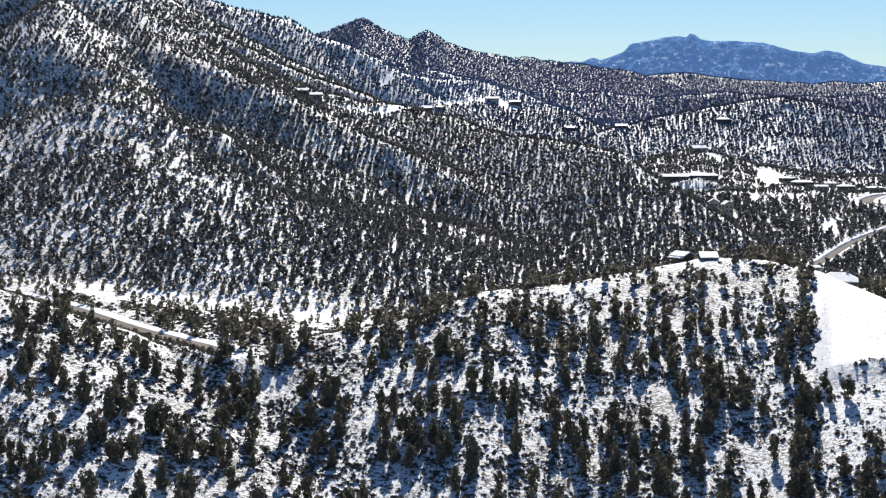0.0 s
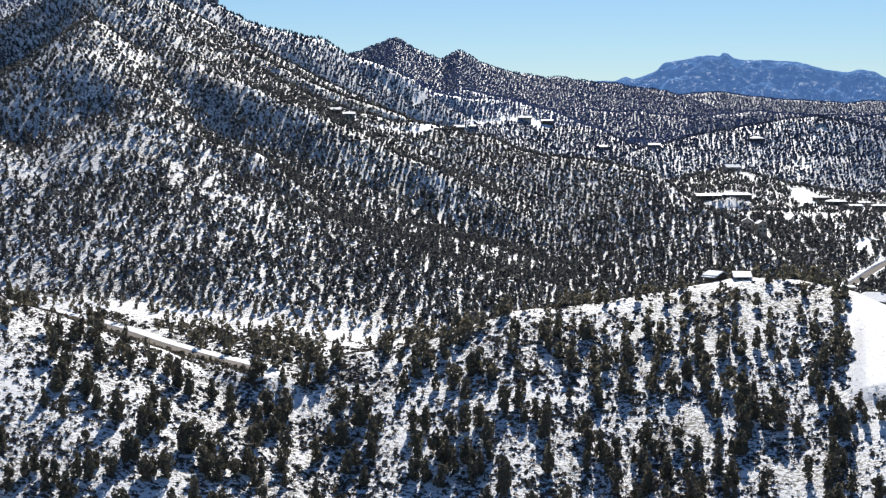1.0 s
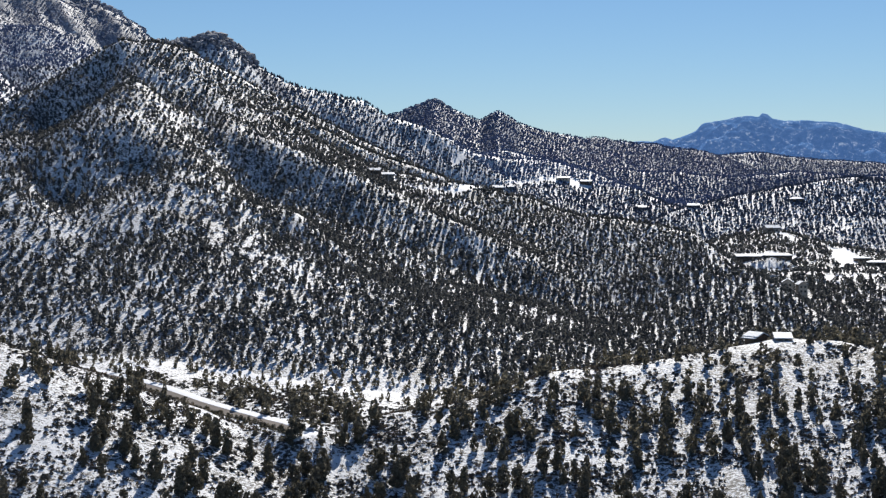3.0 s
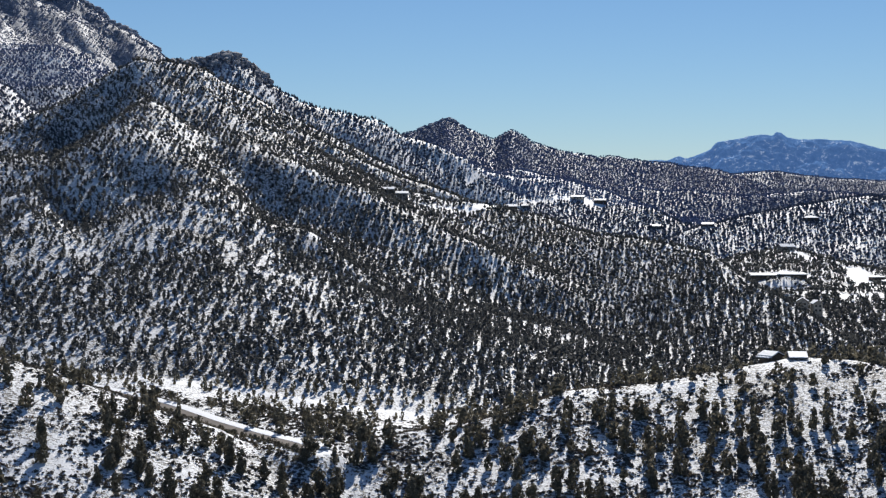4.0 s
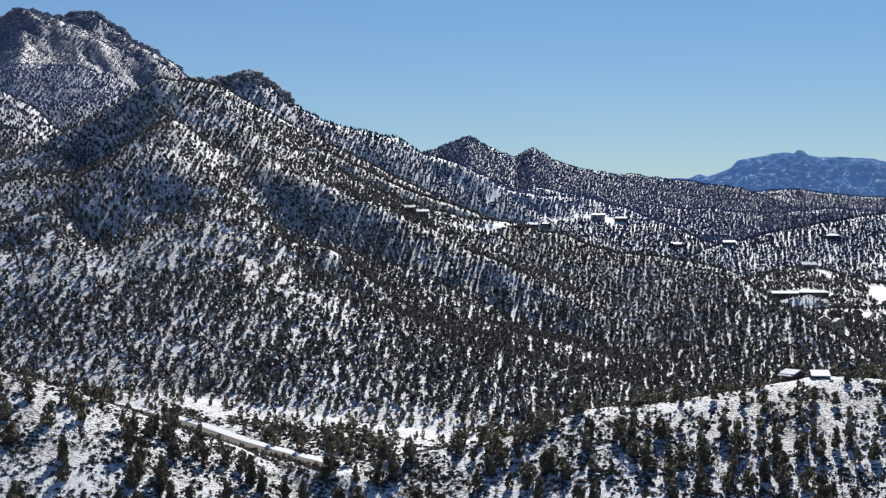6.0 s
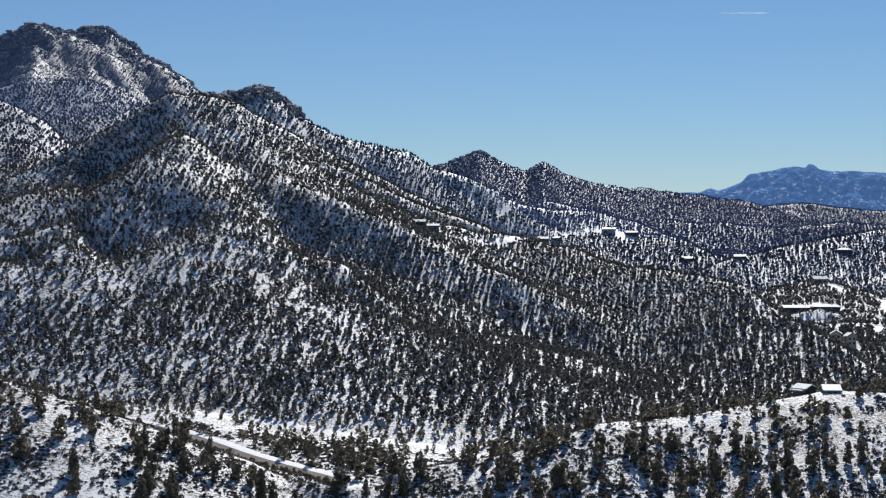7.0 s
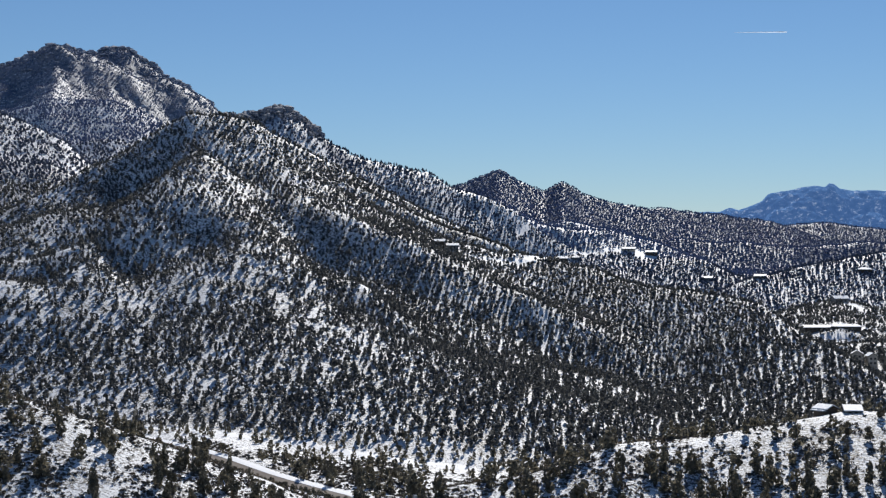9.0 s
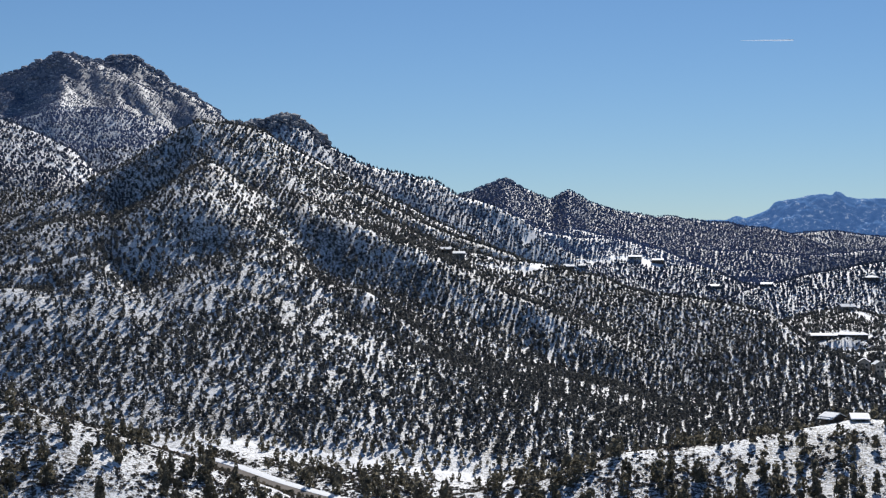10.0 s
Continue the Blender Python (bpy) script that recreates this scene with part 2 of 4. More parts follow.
RIDGES["right_hill"] = (0.3, 0.3, 14, 2, (
    (5.84, 1620, 97.2), (7.3, 1650, 109.9), (8.75, 1680, 120.0), (10.4, 1700, 125.4), (11.62, 1720, 129.4), (12.53, 1720, 132.0), (13.84, 1720, 126.3), (15.24, 1720, 114.0), (16.43, 1720, 107.9), (18.75, 1720, 95.5)))
RIDGES["back_right"] = (0.4, 0.3, 14, 3, (
    (3.51, 2500, 157.8), (5.83, 2500, 152.7), (7.92, 2450, 144.5), (10.8, 2600, 151.4), (13.84, 2650, 146.8), (16.79, 2700, 150.5)))
RIDGES["near_crest"] = (0.28, 0.22, 10, 0.5, (
    (-6.51, 540, 36.2), (-3.95, 550, 39.7), (-1.8, 560, 42.1), (1.42, 580, 51.1), (4.62, 600, 52.4), (7.79, 610, 57.4), (9.88, 620, 61.1), (11.94, 620, 60.4), (13.98, 600, 58.0), (16.36, 560, 51.3), (18.96, 520, 40.1)))
RIDGES["near_knoll"] = (0.36, 0.4, 8, 0.5, (
    (-25.05, 555, 88.0), (-21.59, 555, 74.0), (-19.6, 555, 66.5), (-17.6, 562, 59.0), (-16.2, 574, 49.0)))


# gullies cut into the flanks: depth, half width, then a line of (bearing, distance)
GULLIES = (
    (15, 26, ((-13.38, 1235), (-12.85, 1200), (-12.01, 1160), (-11.06, 1115), (-10.11, 1070), (-9.05, 1020))),
    (16, 34, ((-15.6, 1220), (-17.0, 1140), (-18.6, 1060), (-20.4, 980))),
    (9, 30, ((-8.9, 1130), (-7.2, 1050), (-5.9, 985), (-4.6, 900))),
    (14, 26, ((-18.8, 955), (-17.0, 968), (-16.0, 985), (-15.0, 1004), (-14.2, 1030))),
    (5, 35, ((-2.0, 1080), (-1.5, 960), (-1.8, 850))),
    (5, 35, ((3.4, 1080), (2.8, 960), (1.6, 850))),
)


def line_gap(x, y, pts):
    px, py = place(np.array([p[0] for p in pts]), np.array([p[1] for p in pts], float))
    best = np.full_like(x, 1e9)
    for i in range(len(px) - 1):
        ex, ey = px[i + 1] - px[i], py[i + 1] - py[i]
        t = np.clip(((x - px[i]) * ex + (y - py[i]) * ey) / (ex * ex + ey * ey), 0, 1)
        best = np.minimum(best, np.hypot(x - px[i] - t * ex, y - py[i] - t * ey))
    return best


def soft_step(a, b, x):
    t = np.clip((x - a) / (b - a), 0, 1)
    return t * t * (3 - 2 * t)


def valley_floor(bearing, dist):
    d = np.clip(dist, 0, 4999)
    rows = np.stack([np.interp(d, VALLEY_D, row) for row in VALLEY])
    b = np.clip(bearing, VALLEY_B[0], VALLEY_B[-1])
    k = np.clip(np.searchsorted(VALLEY_B, b) - 1, 0, len(VALLEY_B) - 2)
    t = (b - VALLEY_B[k]) / (VALLEY_B[k + 1] - VALLEY_B[k])
    t = t * t * (3 - 2 * t)
    n = np.arange(len(b))
    return rows[k, n] * (1 - t) + rows[k + 1, n] * t


def ridge_height(x, y, dist, name, spec):
    front, back, round_off, rugged, points = spec
    if not name.endswith(("spur", "knoll")):
        # a long ridge across the view: it falls away straight in front of and behind its crest
        b = np.degrees(np.arctan2(x, y))
        pb = np.array([p[0] for p in points])
        crest_d = np.interp(b, pb, [p[1] for p in points])
        gap = dist - crest_d
        slope = front + (back - front) * soft_step(-12, 12, gap)
        beyond = np.radians(np.maximum(np.maximum(pb[0] - b, b - pb[-1]), 0)) * crest_d
        h = np.interp(b, pb, [p[2] for p in points]) - slope * (np.sqrt(gap * gap + round_off * round_off) - round_off) - 0.5 * beyond
        if name == "big_peak":   # ribs and couloirs below the summit
            h = h + (fbm(x, y, 95, 15, 5) - 0.5) * 60 * soft_step(0, 60, np.abs(gap))
        if name == "knob_ridge":   # its long wooded tail rises and dips
            h = h + (fbm(x, y, 130, 17, 3) - 0.5) * 30 * soft_step(-6, -4, b)
        if name == "east_shoulder":
            h = h + (fbm(x, y, 80, 19, 3) - 0.5) * 14 * soft_step(-9.5, -8, b)
        return h + rugged * (fbm(x, y, 70, 5, 6) - 0.5) * 2.4
    px, py = place(np.array([p[0] for p in points]), np.array([p[1] for p in points], float))
    pz = np.array([p[2] for p in points], float)
    best = np.full_like(x, -1e9)
    for i in range(len(px) - 1):
        ex, ey = px[i + 1] - px[i], py[i + 1] - py[i]
        t = np.clip(((x - px[i]) * ex + (y - py[i]) * ey) / (ex * ex + ey * ey), 0, 1)
        qx, qy = px[i] + t * ex, py[i] + t * ey
        gap = np.hypot(x - qx, y - qy)
        side = soft_step(-12, 12, dist - np.hypot(qx, qy))
        slope = front + (back - front) * side
        h = pz[i] + t * (pz[i + 1] - pz[i]) - slope * (np.sqrt(gap * gap + round_off * round_off) - round_off)
        best = np.maximum(best, h)
    if rugged:
        best = best + rugged * (fbm(x, y, 70, 5, 6) - 0.5) * 2.4
    return best


def natural_height(x, y):
    x, y = np.atleast_1d(np.asarray(x, float)), np.atleast_1d(np.asarray(y, float))
    dist = np.hypot(x, y)
    bearing = np.degrees(np.arctan2(x, y))
    floor_h = valley_floor(bearing, dist)
    soft = 1.0 + 2.0 * soft_step(600, 1200, dist)
    away = soft_step(32, 60, np.abs(bearing))
    layers = [floor_h]
    for name, spec in RIDGES.items():
        layers.append(ridge_height(x, y, dist, name, spec))
    layers = np.stack(layers)
    top = layers.max(axis=0)
    h = top + soft * np.log(np.exp((layers - top) / soft).sum(axis=0))
    h = h * (1 - away) + floor_h * away
    for depth, wide, pts in GULLIES:
        top_x, top_y = place(*pts[0])
        h = h - depth * np.exp(-(line_gap(x, y, pts) / wide) ** 2) * (0.15 + 0.85 * soft_step(0, 50, np.hypot(x - top_x, y - top_y)))
    # gullies and hummocks, stronger on the high flanks
    steep = np.clip((h - floor_h) / 50, 0, 1) * soft_step(650, 900, dist)
    gully = np.abs(fbm(x, y, 170, 11, 4) - 0.5) * 2
    h = h + steep * (gully - 0.25) * 10 * soft_step(700, 1600, dist)
    h = h + (fbm(x, y, 60, 21, 4) - 0.5) * (2.0 + 5 * soft_step(500, 1500, dist))
    # a steep bank below the long house
    h = h - 6.0 * (1 - soft_step(1124, 1134, dist)) * soft_step(1040, 1090, dist) * soft_step(7.9, 8.5, bearing) * (1 - soft_step(9.9, 10.5, bearing))
    # the meadow lies on a low terrace with a short bank on its lower side
    h = h + 2.4 * soft_step(491, 504, dist) * soft_step(13.8, 14.6, bearing) * (1 - soft_step(540, 600, dist))
    return h


ROADS = {
    "main_road": (3.4, ((-18.5, 700), (-17, 665), (-15.5, 640), (-14, 615), (-12.34, 590), (-10.7, 568), (-9.46, 545), (-8.7, 529), (-8.3, 521))),
    "right_road": (2.7, ((9, 742), (11, 738), (12.5, 755), (13.27, 784), (13.57, 808), (13.97, 834), (14.96, 885), (16.29, 929), (18.5, 985))),
    "hairpin_road": (4.5, ((19, 1000), (17, 996), (15.9, 1000), (15.45, 1018), (15.9, 1040), (16.6, 1052), (19, 1070))),

}


def road_line(points, step=6.0):
    """Points every few metres along a road, with heights smoothed along it."""
    px, py = place(np.array([p[0] for p in points]), np.array([p[1] for p in points], float))
    # rounded corners: Chaikin twice
    for _ in range(3):
        qx = np.empty(2 * len(px)); qy = np.empty(2 * len(px))
        qx[1:-1:2], qx[2::2] = 0.75 * px[:-1] + 0.25 * px[1:], 0.25 * px[:-1] + 0.75 * px[1:]
        qy[1:-1:2], qy[2::2] = 0.75 * py[:-1] + 0.25 * py[1:], 0.25 * py[:-1] + 0.75 * py[1:]
        qx[0], qx[-1], qy[0], qy[-1] = px[0], px[-1], py[0], py[-1]
        px, py = qx, qy
    s = np.concatenate([[0], np.cumsum(np.hypot(np.diff(px), np.diff(py)))])
    even = np.linspace(0, s[-1], max(6, int(s[-1] / step)))
    px, py = np.interp(even, s, px), np.interp(even, s, py)
    pz = natural_height(px, py)
    for _ in range(12):
        pz[1:-1] = 0.25 * pz[:-2] + 0.5 * pz[1:-1] + 0.25 * pz[2:]
    return np.stack([px, py, pz], 1)


ROAD_LINES = {name: (road_line(pts), half) for name, (half, pts) in ROADS.items()}


def road_gap(x, y, name):
    line, _ = ROAD_LINES[name]
    best, level = np.full_like(x, 1e9), np.zeros_like(x)
    for i in range(len(line) - 1):
        a, b = line[i], line[i + 1]
        e = b[:2] - a[:2]
        t = np.clip(((x - a[0]) * e[0] + (y - a[1]) * e[1]) / (e @ e), 0, 1)
        gap = np.hypot(x - a[0] - t * e[0], y - a[1] - t * e[1])
        near = gap < best
        best = np.where(near, gap, best)
        level = np.where(near, a[2] + t * (b[2] - a[2]), level)
    return best, level


def height(x, y):
    """Height of the ground, with the beds of the roads cut into it."""
    x, y = np.atleast_1d(np.asarray(x, float)), np.atleast_1d(np.asarray(y, float))
    h = natural_height(x, y)
    for name, (line, half) in ROAD_LINES.items():
        lo, hi = line[:, :2].min(axis=0) - 25, line[:, :2].max(axis=0) + 25
        near = (x > lo[0]) & (x < hi[0]) & (y > lo[1]) & (y < hi[1])
        if near.any():
            gap, level = road_gap(x[near], y[near], name)
            w = 1 - soft_step(half + 1.5, half + 14, gap)
            h[near] = h[near] * (1 - w) + (level - 0.25) * w
    return h


# ---- open ground ----
# open ground: half width and a line of (bearing, distance)
CLEARINGS = (
    (3.2, ((-18, 705), (-15.94, 698), (-14.35, 687), (-12.33, 681), (-10.27, 679), (-8.18, 666), (-6.7, 660), (-4.8, 664), (-2.66, 645))),
    (2.8, ((-1.95, 1770), (-2.28, 1733))),
    (2.3, ((-2.6, 1766), (-1.95, 1772))),
    (3.6, ((-3.95, 1180), (-3.05, 1180), (-2.0, 1200), (-1.2, 1235))),
    (4.5, ((-0.2, 1765), (0.8, 1775), (1.5, 1790))),
    (9, ((2.1, 1790), (2.6, 1775))),
    (8, ((8.3, 1162), (10.1, 1158))),
    (13, ((8.9, 1118), (9.9, 1112))),
    (9, ((11.95, 1240), (12.3, 1150))),
    (6, ((11.3, 1040), (12.4, 1036), (13.3, 1050))),
    (5, ((12.8, 1118), (14.8, 1122))),
    (5, ((14.5, 960), (14.1, 925))),
    (9, ((15.3, 1026), (16.4, 1026))),
    (8, ((9.9, 1290), (10.3, 1270))),
    (3, ((-19.3, 1595), (-18.6, 1575))),
)
FIELD = (13.9, 504, 605)  # the open meadow: from that bearing on, between those distances
GLADE = (5, ((10.2, 530), (11.6, 511), (12.6, 493)))  # a gap among the trees, with brush in it
YARDS = []  # (x, y, radius) kept clear round the houses


def open_ground(x, y, trees=True):
    """True where no tree stands, or else where there is no brush either."""
    d, b = np.hypot(x, y), np.degrees(np.arctan2(x, y))
    edge = (fbm(x, y, 25, 51, 3) - 0.5) * 8
    clear = np.zeros(len(x), bool)
    for half, pts in CLEARINGS:
        clear |= line_gap(x, y, pts) < half + edge * min(1, half / 14)
    for name, (_, half) in ROAD_LINES.items():
        gap, _ = road_gap(x, y, name)
        clear |= gap < half + (4.5 if name == "main_road" else 3.5)
    start, near_d, far_d = FIELD
    clear |= (b > start + edge * 0.10) & (d > near_d + edge) & (d < far_d)
    if trees:
        clear |= line_gap(x, y, GLADE[1]) < GLADE[0] + edge
    for hx, hy, r in YARDS:
        clear |= np.hypot(x - hx, y - hy) < r
    return clear


# ---- ground ----
def mesh_object(name, verts, faces, material, smooth=False):
    """A mesh object from arrays of places and of triangles or quads."""
    verts, faces = np.asarray(verts, np.float32), np.asarray(faces, np.int32)
    me = bpy.data.meshes.new(name)
    k = faces.shape[1]
    me.vertices.add(len(verts))
    me.vertices.foreach_set("co", verts.ravel())
    me.loops.add(faces.size)
    me.loops.foreach_set("vertex_index", faces.ravel())
    me.polygons.add(len(faces))
    me.polygons.foreach_set("loop_start", np.arange(0, faces.size, k, dtype=np.int32))
    me.polygons.foreach_set("use_smooth", np.full(len(faces), smooth))
    me.update(calc_edges=True)
    me.materials.append(material)
    return new(name, me)


def polar_sheet(bearings, dists, closed=False):
    """Vertices and quads of a sheet laid out by bearing and distance."""
    b, d = np.meshgrid(np.radians(bearings), dists)
    x, y = (d * np.sin(b)).ravel(), (d * np.cos(b)).ravel()
    n, m = len(bearings), len(dists)
    j = np.arange(n if closed else n - 1)
    i = np.arange(m - 1)[:, None]
    k = (j + 1) % n
    quads = np.stack([i * n + j, i * n + k, (i + 1) * n + k, (i + 1) * n + j], -1).reshape(-1, 4)
    return x, y, quads[:, ::-1]


fine = np.arange(-27, 22.01, 0.14)
coarse = np.arange(22.01 + 2.4, 360 - 27 - 0.5, 4.0)
rings = np.concatenate([np.linspace(0.01, 250, 22)[:-1], np.geomspace(250, 4300, 430)])
gx, gy, quads = polar_sheet(np.concatenate([fine, coarse]), rings, closed=True)
gz = height(gx, gy)
# level ground under the hovering camera
level = 1 - soft_step(60, 130, np.hypot(gx, gy))
gz = gz * (1 - level) - 42.0 * level
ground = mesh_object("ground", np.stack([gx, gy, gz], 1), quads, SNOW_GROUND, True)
# the brush added beyond 1800 m dulls the far snow in place of haze
g_brush = (1.0 - open_ground(gx, gy, False)) * (1 - 0.05 * soft_step(680, 760, np.hypot(gx, gy)) + 0.12 * soft_step(950, 1150, np.hypot(gx, gy)) + 0.13 * soft_step(1350, 1500, np.hypot(gx, gy)) + 0.5 * soft_step(1800, 2300, np.hypot(gx, gy)))
# tufts of grass stick out of the meadow's snow
meadow = (np.degrees(np.arctan2(gx, gy)) > FIELD[0]) & (np.hypot(gx, gy) > FIELD[1]) & (np.hypot(gx, gy) < FIELD[2])
g_brush = np.where(meadow, 0.45, g_brush * (0.95 + 0.05 * soft_step(520, 600, np.hypot(gx, gy)))) * np.where((np.degrees(np.arctan2(gx, gy)) > 14.2) & (np.hypot(gx, gy) < 502), 0.8, 1)
g_crag_haze = np.zeros_like(gx)
for k in ("knob_ridge", "big_peak", "twin_peaks"):
    g_crag_haze = np.maximum(g_crag_haze, 1 - soft_step(10, 60 if k != "big_peak" else 700, line_gap(gx, gy, [p[:2] for p in RIDGES[k][4]][:9 if k == "knob_ridge" else 20])))
# blue-grey stone spread by distance, to put haze into the far snow
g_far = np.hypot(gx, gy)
g_crag_haze = np.maximum(g_crag_haze, 0.4 * soft_step(1420, 1550, g_far) * (1.0 - open_ground(gx, gy, False)) + 0.6 * soft_step(2150, 2450, g_far))
g_brush = g_brush * (1 - 0.8 * g_crag_haze)
for key, values in (("brush", g_brush), ("crag_haze", g_crag_haze)):
    ground.data.attributes.new(key, "FLOAT", "POINT").data.foreach_set("value", values.astype(np.float32))
tagged(ground, "snow-covered hillsides and valley floor with patches of bare soil", "ground", kind="structure")

# the mountain range on the horizon
FAR_CREST = ((3.72, 256.1), (4.56, 267.7), (5.19, 269.3), (5.61, 279.3), (5.92, 274.2), (6.34, 285.8), (6.75, 299.1), (6.96, 319.2), (7.69, 332.3), (8.41, 343.6), (8.82, 341.7), (9.03, 339.9), (9.15, 351.5), (9.34, 348.0), (9.54, 334.6), (9.96, 327.6), (10.77, 327.1), (11.79, 323.1), (12.30, 311.1), (12.80, 295.9), (13.61, 290.4), (14.00, 298.3), (14.60, 289.6), (14.80, 278.0), (15.40, 256.4), (16.15, 251.0), (17.16, 237.3), (18.32, 214.0))  # bearing, height


def far_height(x, y):
    d = np.hypot(x, y)
    b = np.degrees(np.arctan2(x, y))
    crest = np.interp(b, [p[0] for p in FAR_CREST], [p[1] for p in FAR_CREST])
    gap = d - 4620
    fold = np.abs(fbm(x, y, 160, 31, 5) - 0.5) * 2
    fall = np.clip(np.abs(gap) / 330, 0, 1)
    h = 150 + (crest - 150) * (1 - fall ** 1.2)
    calm = 0.3 + 0.7 * soft_step(0, 0.3, fall)
    return h + (fold - 0.3) * 95 * soft_step(0, 0.35, fall) + ((fbm(x, y, 48, 35, 4) - 0.5) * 26 - np.abs(fbm(x, y, 26, 37, 3) - 0.5) * 20) * calm + 2


# air haze painted as blue rock colour, brightened by the range's own glow
FAR_HAZE_GLOW, _nt, _b = nodes_of("distant_range_haze", 0.9, 0, 0.0)
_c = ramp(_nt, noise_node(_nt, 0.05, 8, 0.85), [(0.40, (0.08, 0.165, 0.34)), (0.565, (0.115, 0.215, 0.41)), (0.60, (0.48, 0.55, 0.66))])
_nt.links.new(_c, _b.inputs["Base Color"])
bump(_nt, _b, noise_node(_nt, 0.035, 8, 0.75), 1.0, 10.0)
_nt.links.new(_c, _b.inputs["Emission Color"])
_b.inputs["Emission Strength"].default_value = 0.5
fx, fy, fq = polar_sheet(np.arange(1, 24.01, 0.06), np.arange(4290, 4960, 6.0))
far_range = mesh_object("backdrop_mountain_range", np.stack([fx, fy, far_height(fx, fy)], 1), fq, FAR_HAZE_GLOW, True)
tagged(far_range, "snow-streaked mountain range on the horizon, painted haze blue and faintly glowing", "mountain", kind="structure")


# ---- roads ----
def ribbon(line, offsets, lifts):
    """Cross sections along a line: offsets to its right and heights over its level."""
    t = np.gradient(line[:, :2], axis=0)
    t /= np.linalg.norm(t, axis=1)[:, None]
    side = np.stack([t[:, 1], -t[:, 0]], 1)
    n, m = len(line), len(offsets)
    v = np.empty((n, m, 3))
    for k, (o, l) in enumerate(zip(offsets, lifts)):
        v[:, k, :2] = line[:, :2] + side * np.asarray(o).reshape(-1, 1)
        v[:, k, 2] = line[:, 2] + l
    i, j = np.arange(n - 1)[:, None], np.arange(m - 1)
    q = np.stack([i * m + j, i * m + j + 1, (i + 1) * m + j + 1, (i + 1) * m + j], -1).reshape(-1, 4)
    return v.reshape(-1, 3), q[:, ::-1]


ROAD_LABELS = {"main_road": "wet brown asphalt road with ploughed snow banks",
               "right_road": "grey asphalt road climbing through the woods",
               "hairpin_road": "grey asphalt road bending through the village"}
for name, (line, half) in ROAD_LINES.items():
    v, q = ribbon(line, (-half, -half, half, half), (-0.5, 0.12, 0.12, -0.5))
    tagged(mesh_object("road", v, q, ASPHALT), ROAD_LABELS[name], "road", kind="structure")
    for sign in ((-1,) if name == "main_road" else (-1, 1)):
        wob = (fbm(line[:, 0], line[:, 1], 9, 41 + sign, 3) - 0.5)
        o = sign * (half + 0.9)
        far_side = name == "main_road" and sign < 0
        v, q = ribbon(line, (o - sign * 1.1 + wob * 0.8, o - sign * 0.6 + wob, o + sign * (2.2 if far_side else 0.4), o + sign * (4.4 if far_side else 1.6), o + sign * (6.0 if far_side else 1.9 if name == "main_road" else 3.2)),
                      (-0.3, *((0.14, 0.2, 0.2) if far_side else (0.55 + wob, 0.85 + wob, 0.6)), -0.5))
        tagged(mesh_object("snow_bank", v, q if sign > 0 else q[:, ::-1], SNOW, not far_side), "white ploughed snow bank along the road", "snow bank", kind="structure")


# ---- houses ----
def part(name, bm, material, parent, label=""):
    me = bpy.data.meshes.new(name)
    bmesh.ops.recalc_face_normals(bm, faces=bm.faces)
    bm.to_mesh(me)
    bm.free()
    me.materials.append(material)
    ob = new(name, me)
    ob.parent = parent
    return tagged(ob, label)


def box(bm, x0, y0, z0, x1, y1, z1):
    v = [bm.verts.new((x, y, z)) for x in (x0, x1) for y in (y0, y1) for z in (z0, z1)]
    for f in ((0, 1, 3, 2), (4, 6, 7, 5), (0, 4, 5, 1), (2, 3, 7, 6), (0, 2, 6, 4), (1, 5, 7, 3)):
        bm.faces.new([v[i] for i in f])


def boxed(*bounds):
    bm = bmesh.new()
    for b in bounds:
        box(bm, *b)
    return bm


def roof_slab(w, l, z, rise, over, thick, hip=0.0):
    """A ridged roof along x: half spans w and l, eaves at z; hip pulls the ridge's ends in."""
    bm = bmesh.new()
    a, c = w + over, l + over
    ze = z - rise * over / l
    rows = []
    for lift in (0, thick):
        rows.append([bm.verts.new(p) for p in ((-a, -c, ze + lift), (a, -c, ze + lift), (a, c, ze + lift), (-a, c, ze + lift),
                                               (-a + hip, 0, z + rise + lift), (a - hip, 0, z + rise + lift))])
    lo, hi = rows
    for r in rows:
        bm.faces.new((r[0], r[1], r[5], r[4]))
        bm.faces.new((r[2], r[3], r[4], r[5]))
        if hip:
            bm.faces.new((r[3], r[0], r[4]))
            bm.faces.new((r[1], r[2], r[5]))
    ring = (0, 1, 2, 3) if hip else (0, 1, 5, 2, 3, 4)
    for i, j in zip(ring, ring[1:] + ring[:1]):
        bm.faces.new((lo[i], lo[j], hi[j], hi[i]))
    return bm


